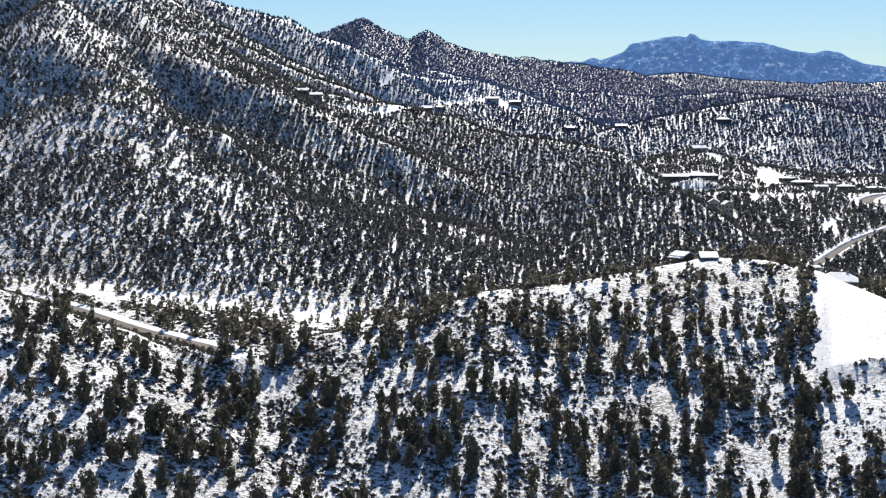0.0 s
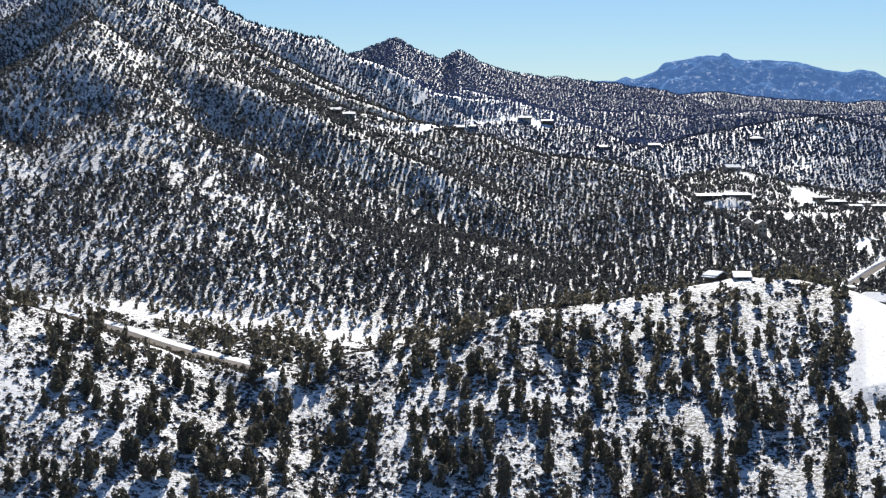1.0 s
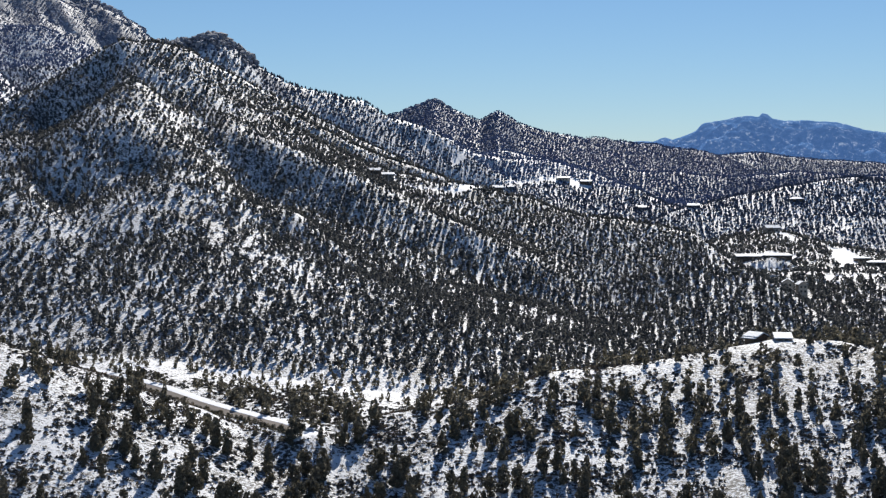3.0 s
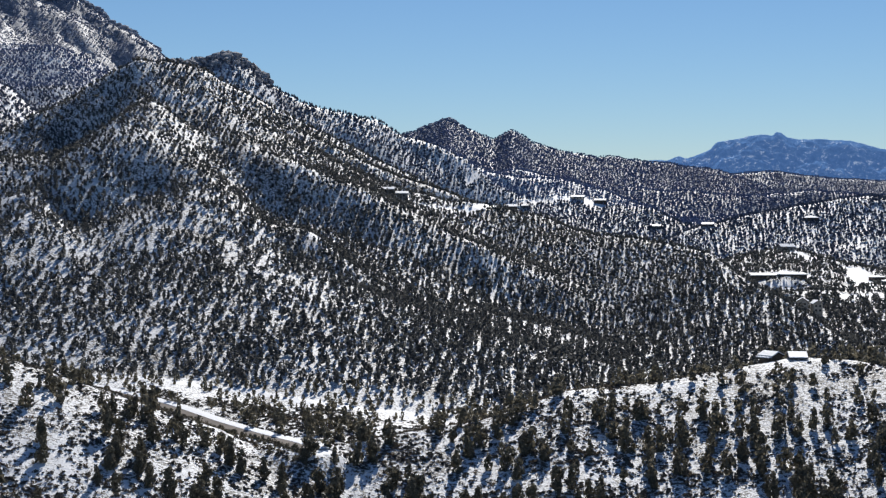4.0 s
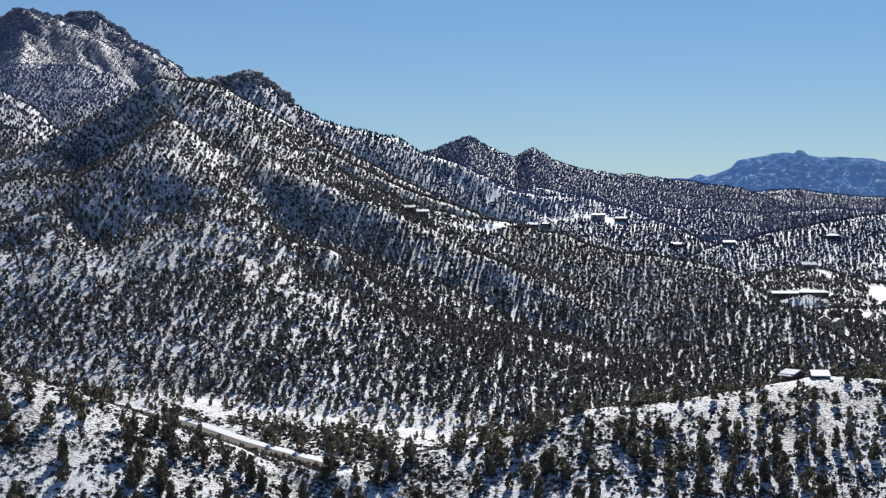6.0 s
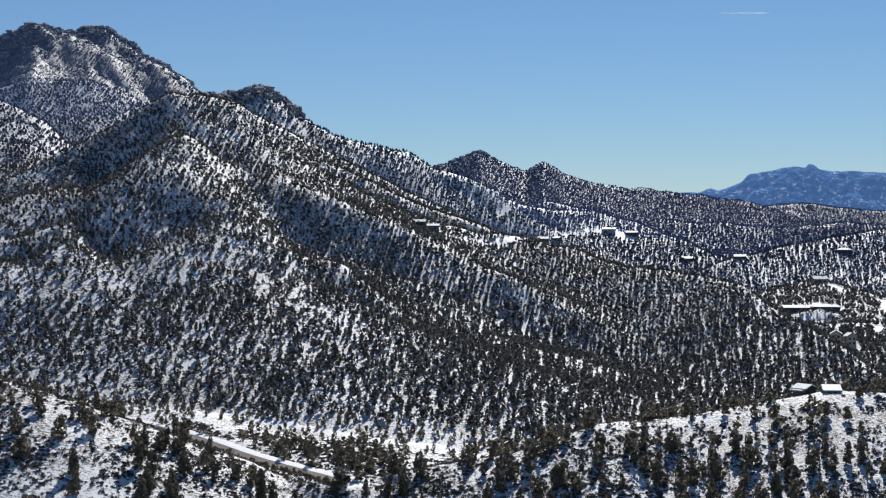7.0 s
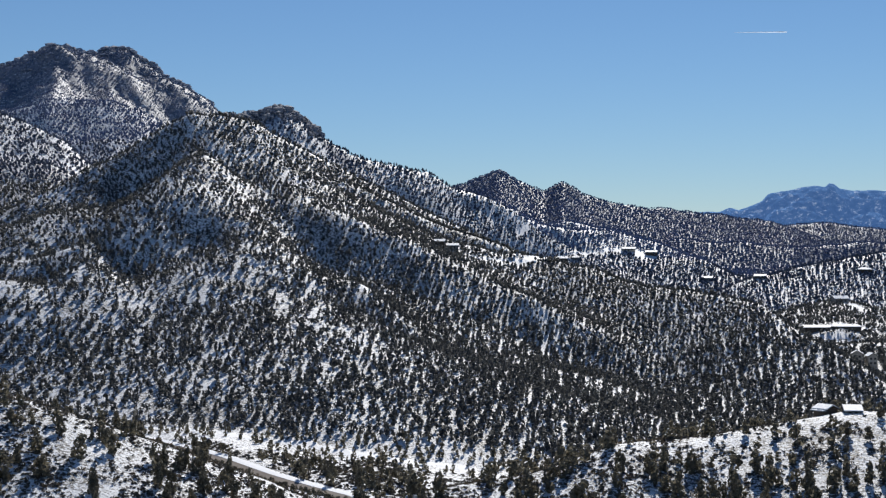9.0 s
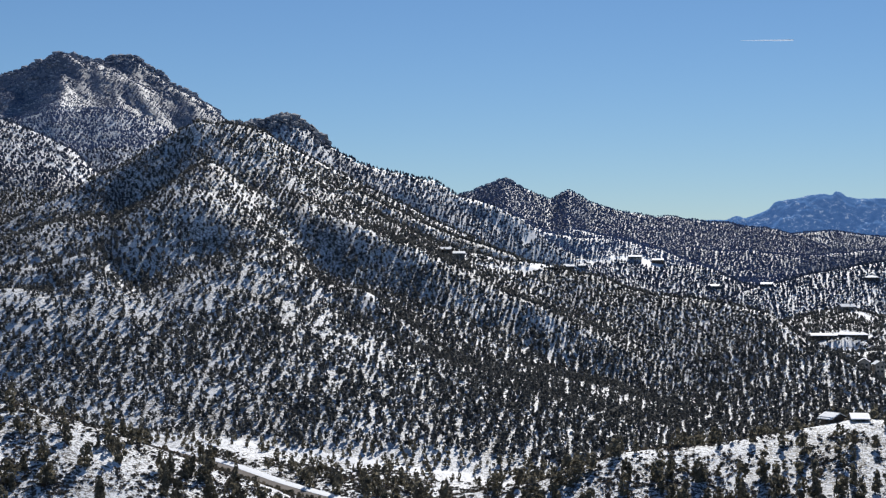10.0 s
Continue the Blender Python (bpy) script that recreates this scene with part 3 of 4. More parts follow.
def house(b, d, width, depth, wall_h, rise, turn, wall, label, hip=0.0, windows=3, chimney=True, lift=0.0, snow=0.35):
    """A house with its wall, windows, door, roof and the snow on it; the front looks to -y before it is turned."""
    hx, hy = place(b, d)
    root = new("house", None)
    w, l = width / 2, depth / 2
    ux, uy = math.cos(radians(turn)), math.sin(radians(turn))
    spots = [(hx + sx * w * ux - sy * l * uy, hy + sx * w * uy + sy * l * ux) for sx in (-1, 1) for sy in (-1, 1)]
    levels = height([s[0] for s in spots], [s[1] for s in spots])
    hz = float(levels.mean()) + lift
    deep = hz - float(levels.min()) + 0.6
    root.matrix_basis = pose(hx, hy, hz, 0, 0, turn)
    bm = boxed((-w, -l, -deep, w, l, wall_h))
    if not hip:
        for sx in (-1, 1):
            v = [bm.verts.new(p) for p in ((sx * w, -l, wall_h), (sx * w, l, wall_h), (sx * w, 0, wall_h + rise),
                                           (sx * (w - 0.2), -l, wall_h), (sx * (w - 0.2), l, wall_h), (sx * (w - 0.2), 0, wall_h + rise))]
            for f in ((0, 1, 2), (3, 5, 4), (0, 2, 5, 3), (1, 4, 5, 2)):
                bm.faces.new([v[i] for i in f])
    part("wall", bm, wall, root)
    part("roof", roof_slab(w, l, wall_h + 0.02, rise, 0.7, 0.22, hip), DARK_TRIM, root, "dark roof under snow")
    part("roof_snow", roof_slab(w - 0.1, l - 0.05, wall_h + 0.245, rise, 0.7, snow, hip), SNOW, root, "thick white snow on the roof")
    step = width / (windows + 1)
    floors = max(1, int(wall_h / 2.6))
    for fl in range(floors):
        for k in range(windows):
            cx, z0 = -w + step * (k + 1), 0.9 + 2.7 * fl
            if fl == 0 and k == windows // 2:
                door = part("door", boxed((cx - 0.5, -l - 0.06, 0.05, cx + 0.5, -l + 0.04, 2.1)), DARK_TRIM, root)
                part("door_handle", boxed((cx + 0.32, -l - 0.12, 1.0, cx + 0.42, -l - 0.05, 1.06)), GLASS, door)
                continue
            window = part("window", boxed((cx - 0.8, -l - 0.05, z0, cx - 0.7, -l + 0.05, z0 + 1.3), (cx + 0.7, -l - 0.05, z0, cx + 0.8, -l + 0.05, z0 + 1.3),
                                          (cx - 0.7, -l - 0.05, z0, cx + 0.7, -l + 0.05, z0 + 0.1), (cx - 0.7, -l - 0.05, z0 + 1.2, cx + 0.7, -l + 0.05, z0 + 1.3)), DARK_TRIM, root)
            part("pane", boxed((cx - 0.7, -l - 0.03, z0 + 0.1, cx + 0.7, -l - 0.005, z0 + 1.2)), GLASS, window)
    if not hip and wall_h > 4:
        for fl in range(floors):   # windows in the gable end
            for cy in (-l * 0.45, l * 0.45):
                z0 = 0.8 + 2.7 * fl
                window = part("window", boxed((-w - 0.05, cy - 0.75, z0, -w + 0.05, cy - 0.65, z0 + 1.5), (-w - 0.05, cy + 0.65, z0, -w + 0.05, cy + 0.75, z0 + 1.5),
                                              (-w - 0.05, cy - 0.65, z0, -w + 0.05, cy + 0.65, z0 + 0.1), (-w - 0.05, cy - 0.65, z0 + 1.4, -w + 0.05, cy + 0.65, z0 + 1.5)), STUCCO, root)
                part("pane", boxed((-w - 0.03, cy - 0.65, z0 + 0.1, -w - 0.005, cy + 0.65, z0 + 1.4)), GLASS, window)
    if chimney:
        part("chimney", boxed((w * 0.4, -0.4, wall_h + 0.1, w * 0.4 + 0.9, 0.4, wall_h + rise + 1.0)), STONE, root)
    YARDS.append((hx, hy, max(width, depth) * (0.5 if d < 1600 else 0.3) + (4 if d < 1100 else 1.5)))
    return tagged(root, label, "house", "houses in the hills")


crest_house = house(9.0, 624, 6.6, 6.4, 1.8, 1.3, 130, WOOD, "brown wooden house with a snowy gable roof on the crest", chimney=False, lift=0.8, snow=0.45)
part("porch_roof", boxed((-3.2, 3.3, 1.15, 3.0, 5.6, 1.3)), DARK_TRIM, crest_house)
part("porch_snow", boxed((-3.3, 3.3, 1.3, 3.1, 5.7, 1.7)), SNOW, crest_house, "flat white snow on the porch roof")
for px, py in ((-3.0, 5.3), (2.8, 5.3)):
    part("porch_post", boxed((px - 0.1, py - 0.1, -1.6, px + 0.1, py + 0.1, 1.15)), WOOD, crest_house)
house(9.93, 620, 6.2, 11, 1.9, 1.6, -3, GREY_WALL, "grey garage with a snow-covered roof on the crest", windows=2, chimney=False, lift=-1.0)
YARDS.append((*place(9.9, 606), 5))
YARDS.append((*place(8.9, 609), 5))
house(14.67, 617, 14, 13, 2.0, 2.6, -15, WOOD, "low brown house with a wide snowy hip roof", hip=4.5, lift=-0.3)
house(13.7, 622, 5, 5, 1.8, 0.4, 5, WOOD, "small shed with a snowy roof beside the meadow", windows=1, chimney=False)
house(10.12, 972, 8, 6.4, 6.0, 1.9, 80, STUCCO, "two-storey cream stucco house with a gable end among pines", windows=3, lift=1.0, snow=0.2)
house(10.62, 970, 8, 5.5, 5.8, 1.7, 94, STUCCO, "cream two-storey house wing with tall windows among pines", windows=2, chimney=False, lift=1.0, snow=0.2)
YARDS.append((*place(10.2, 955), 9))
YARDS.append((*place(10.55, 953), 9))
house(8.75, 1150, 26, 10, 2.2, 1.4, 3, WOOD, "long low brown house with a thin snowy flat roof", windows=7, hip=3)
house(9.75, 1146, 20, 9, 2.4, 1.4, -3, WOOD, "low brown house wing with a snowy flat roof on the hillside", windows=5, hip=3)
house(9.52, 1300, 12, 9, 3.4, 2.0, 12, GREY_WALL, "grey house with a snowy gable roof on the ridge")
house(13.3, 1150, 14, 10, 2.6, 1.0, -4, WOOD, "brown village house with a broad flat snowy roof", hip=3)
house(12.75, 1172, 10, 8, 2.6, 0.8, 10, WOOD, "small brown village house with a flat snowy roof", hip=3)
house(14.25, 1150, 8, 7, 2.6, 0.8, 0, STUCCO, "small cream village house with a snowy roof", windows=2)
house(13.95, 1120, 9, 7, 2.2, 0.8, 5, GREY_WALL, "grey village garage with a snowy roof", windows=2, chimney=False)
house(14.85, 1128, 11, 8, 2.4, 0.8, -5, WOOD, "brown village house with a snowy roof above the road bend", hip=3)
house(15.9, 1122, 11, 8, 2.4, 0.8, 4, WOOD, "brown house with a snowy roof beside the hairpin road", hip=3)
house(10.39, 1640, 13.0, 11, 2.4, 1.9, 5, WOOD, "brown house with a bright snowy roof on the far ridge", hip=4, lift=-0.9)
house(6.68, 1628, 12.0, 11, 2.4, 1.8, -8, WOOD, "brown house with a snowy roof in the pine valley", lift=-0.9)
house(4.8, 1712, 11.0, 11, 2.4, 1.8, 8, GREY_WALL, "grey house with a snowy roof in the pine valley", lift=-0.9)
house(-5.25, 1184, 9, 8, 2.4, 1.4, -4, WOOD, "small brown hillside house with a snowy roof", windows=2, chimney=False, lift=0.3)
house(-4.75, 1190, 9, 8, 2.4, 1.4, 6, GREY_WALL, "small grey hillside house with a snowy roof", windows=2, chimney=False, lift=0.3)
house(-0.65, 1743, 14.0, 11, 2.2, 2.2, 3, WOOD, "brown house with a long snowy roof on the wooded hill", lift=-0.9)
house(-0.12, 1750, 7.2, 8, 2.4, 0.8, -5, GREY_WALL, "small grey shed with a snowy roof on the middle hill", windows=1, chimney=False, lift=-0.9)
house(1.85, 1795, 15.0, 11, 2.6, 1.8, 0, STUCCO, "cream hillside house with broad snowy roofs", lift=-0.9)
house(2.7, 1790, 13.0, 11, 3.2, 1.6, -6, WOOD, "brown hillside house with a snowy roof", lift=-0.9)

# ---- woods ----
# thickets and gaps of the near slope: bearing, distance, radius, and the cover added there
THICKETS = ((6.4, 464, 17, 0.30), (14.9, 456, 16, -0.15), (10.6, 520, 16, -0.12), (-6.3, 524, 22, -0.22), (1.8, 578, 26, 0.06))


def tree_cover(x, y):
    """Share of the planting places that carry a tree."""
    d, b = np.hypot(x, y), np.degrees(np.arctan2(x, y))
    patch = fbm(x, y, 45, 61, 3)
    # on the near slope they stand in rows down the fall line
    rows = fbm(x, y * 0.45, 9, 63, 2)
    near = 0.34 - 0.12 * soft_step(-13, -16, b) - 0.075 * soft_step(-8, -5, b) * (1 - soft_step(4, 7, b)) - 0.08 * soft_step(545, 590, d) * soft_step(-8, -3, b) + (0.03 - 0.09 * soft_step(525, 560, d)) * soft_step(3, 8, b) + 0.25 * (patch - 0.5) + 1.0 * (rows - 0.5)
    woods = 0.90 + 0.5 * (patch - 0.5) + 0.05 * soft_step(-6, 0, b)
    c = near + (woods - near) * soft_step(655, 682, d + 16 * soft_step(-8, -6, b) * (1 - soft_step(-3, -1, b)))
    village = soft_step(7, 9, b) * soft_step(1000, 1060, d) * (1 - soft_step(1180, 1300, d))
    c = c * (1 - 0.25 * village - 0.2 * village * soft_step(9.5, 11, b))
    right = soft_step(-1, 3, b) * soft_step(1150, 1250, d) * (1 - soft_step(2000, 2300, d))
    c = c * (1 - 0.02 * right - 0.10 * right * soft_step(9, 13, b))
    c = c * (1 - 0.25 * soft_step(3, 5, b) * soft_step(1210, 1260, d) * (1 - soft_step(1500, 1620, d)))
    c = c * (1 - 0.1 * soft_step(-2, -9, b) * (1 - soft_step(500, 560, d)))
    peak = [p[:2] for p in RIDGES["big_peak"][4]]
    high = (1 - soft_step(120, 330, line_gap(x, y, peak))) * soft_step(-7, -11, b)
    gap, _ = road_gap(x, y, "main_road")
    line = ROAD_LINES["main_road"][0]
    turn = np.argsort(np.arctan2(line[:, 0], line[:, 1]))
    road_d = np.interp(b, np.degrees(np.arctan2(line[:, 0], line[:, 1]))[turn], np.hypot(line[:, 0], line[:, 1])[turn])
    c = np.where((b < -8.8) & (d < road_d), c * np.where(gap < 24, 0.06, np.where(gap < 65, 0.5, 1.0)), c)
    # the crests of the spurs are half bare
    for name in ("front_spur", "low_spur", "middle_hill"):
        c = c - (0.38 if name == "low_spur" else 0.07) * (1 - soft_step(5, 34, line_gap(x, y, [p[:2] for p in RIDGES[name][4]])))
    c = c + 0.06 * (d > 690) * soft_step(-3, 2, b) * (1 - soft_step(1000, 1080, d))
    # sunny slopes that face away carry fewer trees
    here = height(x, y)
    away = height(x * (1 + 15 / d), y * (1 + 15 / d)) - here
    before = here - height(x * (1 - 20 / d), y * (1 - 20 / d))
    c = c * (1 - (0.5 + 0.4 * soft_step(1350, 1450, d)) * soft_step(-2.5, -6.0, away) * soft_step(0, -3, before) * (d > 690) * (1 - soft_step(-11, -13, b) * (d < 1500)))
    c = c * (1 - (0.16 * soft_step(-5, -9, b) + 0.17 * soft_step(-10, -13, b) * (1 - soft_step(780, 840, d))) * (d > 690) * (1 - soft_step(900, 980, d)))
    # flat and sunny ground is half open, slopes that face away from the sun are dense
    c = np.where(d > 690, c * (1.05 - (0.45 - 0.2 * soft_step(1080, 1180, d)) * soft_step(800, 900, d) * (1 - soft_step(-0.02, 0.20, away / 15))) * (1 - 0.08 * soft_step(1120, 1200, d) * (1 - soft_step(1400, 1450, d)) * soft_step(-2, -6, b)), c)
    c = c + 0.3 * soft_step(2200, 2400, d) * soft_step(-9, -6, b)
    c = c * (1 - 0.75 * soft_step(14.0, 14.5, b) * soft_step(440, 470, d) * (1 - soft_step(502, 512, d)))
    for tb, td, size, more in THICKETS:
        tx, ty = place(tb, td)
        c = c + more * np.exp(-((x - tx) ** 2 + (0.7 * (y - ty)) ** 2) / size ** 2)
    # clumps and small gaps
    c = c + (1.15 * (fbm(x, y, 11, 67, 2) - 0.5) + 0.10 * soft_step(-9, -5, b) + 0.05 * soft_step(-4, -2, b) * (1 - soft_step(4, 6, b)) + 0.16 * soft_step(-9, -7.5, b) * (1 - soft_step(-5, -3.5, b)) - 0.15 * soft_step(-11, -14, b) * (1 - soft_step(1150, 1200, d))) * soft_step(850, 950, d)
    twins = [p[:2] for p in RIDGES["twin_peaks"][4][4:14]]
    c = c - 0.5 * (1 - soft_step(15, 70, line_gap(x, y, twins)))
    # the long shoulder is wooded up to its crest, the high ridges beside the peak are thinner
    c = c + 0.28 * (1 - soft_step(20, 65, line_gap(x, y, [p[:2] for p in RIDGES["east_shoulder"][4][1:6]])))
    c = c * (1 - 0.2 * soft_step(1400, 1480, d) * (1 - soft_step(2000, 2100, d)) * soft_step(-13, -15, b))
    return c * (1 - 0.1 * high)


def planting(d0, d1, cell, b0=-24.0, b1=19.0):
    """Tree places on a shaken grid, thinned by cover."""
    w0, w1 = place(b0, d1)[0], place(b1, d1)[0]
    ix, iy = np.meshgrid(np.arange(int(w0 / cell) - 1, int(w1 / cell) + 2), np.arange(int(d0 * 0.88 / cell), int(d1 / cell) + 1))
    ix, iy = ix.ravel(), iy.ravel()
    x = (ix + 0.5 * (iy % 2) + 0.9 * (hashed(ix, iy, 71) - 0.5)) * cell
    y = (iy + 0.9 * (hashed(ix, iy, 72) - 0.5)) * cell
    d, b = np.hypot(x, y), np.degrees(np.arctan2(x, y))
    keep = (d >= d0) & (d < d1) & (b > b0) & (b < b1)
    ix, iy, x, y = ix[keep], iy[keep], x[keep], y[keep]
    keep = hashed(ix, iy, 73) < tree_cover(x, y)
    x, y = x[keep], y[keep]
    keep = ~open_ground(x, y)
    return x[keep], y[keep]


def crown_radius(h, kind):
    """Half width of a crown of height 1 at height h."""
    if kind == 0:   # pointed
        return 0.27 * np.clip((1.0 - h) / 0.75, 0, 1) ** 0.75 * np.clip(h / 0.14, 0.25, 1)
    if kind == 1:   # rounded
        return 0.36 * np.sqrt(np.clip(1 - ((h - 0.5) / 0.5) ** 2, 0, 1)) * np.clip(h / 0.2, 0.4, 1)
    return 0.31 * np.clip((1.02 - h) / 0.6, 0, 1) ** 0.6 * np.clip(h / 0.18, 0.3, 1)


def lobes_of(rng, kind):
    """Rounded masses of a crown, as (x, y, z, radius), for a tree 1 high."""
    if kind == 0:   # pointed: masses stacked round the leader
        out = [(0, 0, 0.14, 0.22), (0, 0, 0.36, 0.24), (0, 0, 0.58, 0.21), (0, 0, 0.77, 0.16), (0, 0, 0.90, 0.09)]
        n, low, high = 5, 0.10, 0.6
    elif kind == 1:   # rounded
        out = [(0, 0, 0.15, 0.2), (0, 0, 0.42, 0.27), (0.03, 0, 0.7, 0.22)]
        n, low, high = 6, 0.2, 0.8
    else:   # bushy, often with two leaders
        out = [(0.02, 0.0, 0.13, 0.2), (-0.06, 0.02, 0.4, 0.22), (0.1, -0.04, 0.62, 0.17), (-0.08, 0.05, 0.8, 0.14)]
        n, low, high = 6, 0.16, 0.72
    for _ in range(n):
        h, a = rng.uniform(low, high), rng.uniform(0, 6.28)
        r = crown_radius(np.array(h), kind) * rng.uniform(0.55, 1.0)
        out.append((r * np.cos(a), r * np.sin(a), h, rng.uniform(0.08, 0.16)))
    return np.array(out)


def tuft_crown(rng, kind, tufts, size, leaves=4, core=0.7, cores=2):
    """A crown of ragged needle clumps on several rounded masses, for a tree 1 high."""
    verts, tris = [], []
    lobes = lobes_of(rng, kind)
    share = lobes[:, 3] ** 2 / (lobes[:, 3] ** 2).sum()
    for n in range(tufts):
        lx, ly, lz, lr = lobes[rng.choice(len(lobes), p=share)]
        out = rng.normal(0, 1, 3)
        out /= np.linalg.norm(out)
        c = np.array([lx, ly, lz]) + out * lr * rng.uniform(0.7, 1.12) * (1, 1, 1.1)
        c[2] = max(c[2], 0.05)
        s = size * rng.uniform(0.55, 1.25)
        out[2] += 0.35
        out /= np.linalg.norm(out)
        u = np.cross(out, rng.normal(0, 1, 3)); u /= np.linalg.norm(u)
        w = np.cross(out, u)
        base = len(verts)
        verts.append(c + out * s * 0.5)
        turn = rng.uniform(0, 6.28)
        for k in range(leaves + 1):
            g = turn + k * 2 * np.pi / leaves + rng.uniform(-0.3, 0.3)
            q = s * rng.uniform(0.5, 1.3)
            verts.append(c + (u * np.cos(g) + w * np.sin(g)) * q - out * s * rng.uniform(0.0, 0.6))
        tris += [(base, base + 1 + k, base + 2 + k) for k in range(leaves)]
    if core:
        for lx, ly, lz, lr in lobes[1:1 + cores if tufts < 60 else 8]:
            r, base = lr * core, len(verts)
            for p in ((1, 0, 0), (0, 1, 0), (-1, 0, 0), (0, -1, 0), (0, 0, 1), (0, 0, -1)):
                verts.append(np.array([lx, ly, lz]) + np.array(p) * r * rng.uniform(0.8, 1.2))
            for k in range(4):
                tris += [(base + k, base + (k + 1) % 4, base + 4), (base + (k + 1) % 4, base + k, base + 5)]
    return np.array(verts), np.array(tris)


def blob_crown(rng, kind, sides, fat=1.0):
    """A small solid crown with an uneven outline, for a tree 1 high."""
    levels = (0.16, 0.5, 0.8) if sides > 5 else (0.22, 0.68) if sides > 4 else (0.34,)
    verts = [(0, 0, 0.06)]
    for h in levels:
        for k in range(sides):
            a = 2 * np.pi * (k + rng.uniform(-0.25, 0.25)) / sides
            r = crown_radius(np.array(h), kind) * fat * rng.uniform(0.7, 1.3)
            verts.append((r * np.cos(a), r * np.sin(a), h + rng.uniform(-0.06, 0.06)))
    verts.append((rng.normal(0, 0.03), rng.normal(0, 0.03), 1.0 if fat == 1 else 0.9))
    tris = []
    for k in range(sides):
        n = (k + 1) % sides
        tris.append((0, 1 + n, 1 + k))
        for l in range(len(levels) - 1):
            a, b, c, d = 1 + l * sides + k, 1 + l * sides + n, 1 + (l + 1) * sides + n, 1 + (l + 1) * sides + k
            tris += [(a, b, c), (a, c, d)]
        tris.append((1 + (len(levels) - 1) * sides + k, 1 + (len(levels) - 1) * sides + n, len(verts) - 1))
    return np.array(verts), np.array(tris)


def limb(verts, tris, a, b, ra, rb, sides=4):
    """Adds a tapered stick from a to b."""
    a, b = np.array(a, float), np.array(b, float)
    t = (b - a) / np.linalg.norm(b - a)
    u = np.cross(t, (0.3, 0.9, 0.2)); u /= np.linalg.norm(u)
    w = np.cross(t, u)
    base = len(verts)
    for p, r in ((a, ra), (b, rb)):
        for k in range(sides):
            g = 2 * np.pi * k / sides
            verts.append(p + (u * np.cos(g) + w * np.sin(g)) * r)
    for k in range(sides):
        n = (k + 1) % sides
        tris += [(base + k, base + n, base + sides + n), (base + k, base + sides + n, base + sides + k)]


def trunk_mesh(rng):
    verts, tris = [], []
    p, r = np.array([0, 0, -0.08]), 0.034
    for k in range(4):
        q = p + np.array([rng.normal(0, 0.012), rng.normal(0, 0.012), 0.24])
        limb(verts, tris, p, q, r, r * 0.7, 6)
        p, r = q, r * 0.7
    for k in range(11):
        h = rng.uniform(0.1, 0.75)
        a = rng.uniform(0, 6.28)
        l = crown_radius(np.array(h), 2) * 0.85
        limb(verts, tris, (0, 0, h), (l * np.cos(a), l * np.sin(a), h + l * 0.5), 0.012, 0.004, 3)
    return np.array(verts), np.array(tris)


def scatter(name, material, x, y, tall, templates, rng, label, category, spread=1.0, sink=0.05):
    """One mesh of many small things, each a turned and scaled template on the ground."""
    z = height(x, y)
    pick = rng.integers(0, len(templates), len(x))
    vs, ts, count = [], [], 0
    for k, (tv, tt) in enumerate(templates):
        who = np.where(pick == k)[0]
        if not len(who):
            continue
        a = rng.uniform(0, 2 * np.pi, len(who))
        ca, sa = np.cos(a)[:, None], np.sin(a)[:, None]
        wide = (tall[who] * spread * rng.uniform(0.8, 1.2, len(who)))[:, None]
        vx = (tv[None, :, 0] * ca - tv[None, :, 1] * sa) * wide + x[who][:, None]
        vy = (tv[None, :, 0] * sa + tv[None, :, 1] * ca) * wide + y[who][:, None]
        vz = tv[None, :, 2] * tall[who][:, None] + (z[who] - sink * tall[who])[:, None]
        vs.append(np.stack([vx, vy, vz], -1).reshape(-1, 3))
        ts.append((tt[None] + (np.arange(len(who)) * len(tv))[:, None, None] + count).reshape(-1, 3))
        count += len(who) * len(tv)
    ob = mesh_object(name, np.concatenate(vs), np.concatenate(ts), material)
    return tagged(ob, label, category, kind="stuff")


def tree_heights(rng, n, low, mid, high):
    return rng.triangular(low, mid, high, n)


rng = np.random.default_rng(7)
NEAR_END = 560
x, y = planting(350, NEAR_END, 5.6)
z = height(x, y)
foot = 120 - z < 0.30 * np.hypot(x, y)  # the slope from its foot up
x, y = x[foot], y[foot]
b = np.degrees(np.arctan2(x, y))
order = np.argsort(np.hypot(x, y) + np.where(np.abs(b + 1.5) > 17.5, 400, 0))
single, rest = order[:295], order[295:]
# the trees at the foot of the slope, one by one
kinds = []
for k in range(8):
    form = (0, 2, 1, 2, 0, 1, 2, 0)[k]
    cv, ct = tuft_crown(rng, form, 260, 0.075, 4, 0.45)
    tv, tt = trunk_mesh(rng)
    root = new("juniper_tree", None)
    root.empty_display_size = 0.2
    crown = mesh_object("crown", cv, ct, JUNIPER)
    trunk = mesh_object("trunk", tv, tt, BARK)
    crown.parent = trunk.parent = root
    words = ("pointed dark green pinyon pine standing in snow", "rounded dark olive juniper tree standing in snow", "bushy dark green juniper tree standing in snow")[form]
    kinds.append(tagged(root, words, "tree", "trees on the near slope"))
zs = height(x[single], y[single])
tall = tree_heights(rng, len(single), 4.2, 7.8, 10.5)
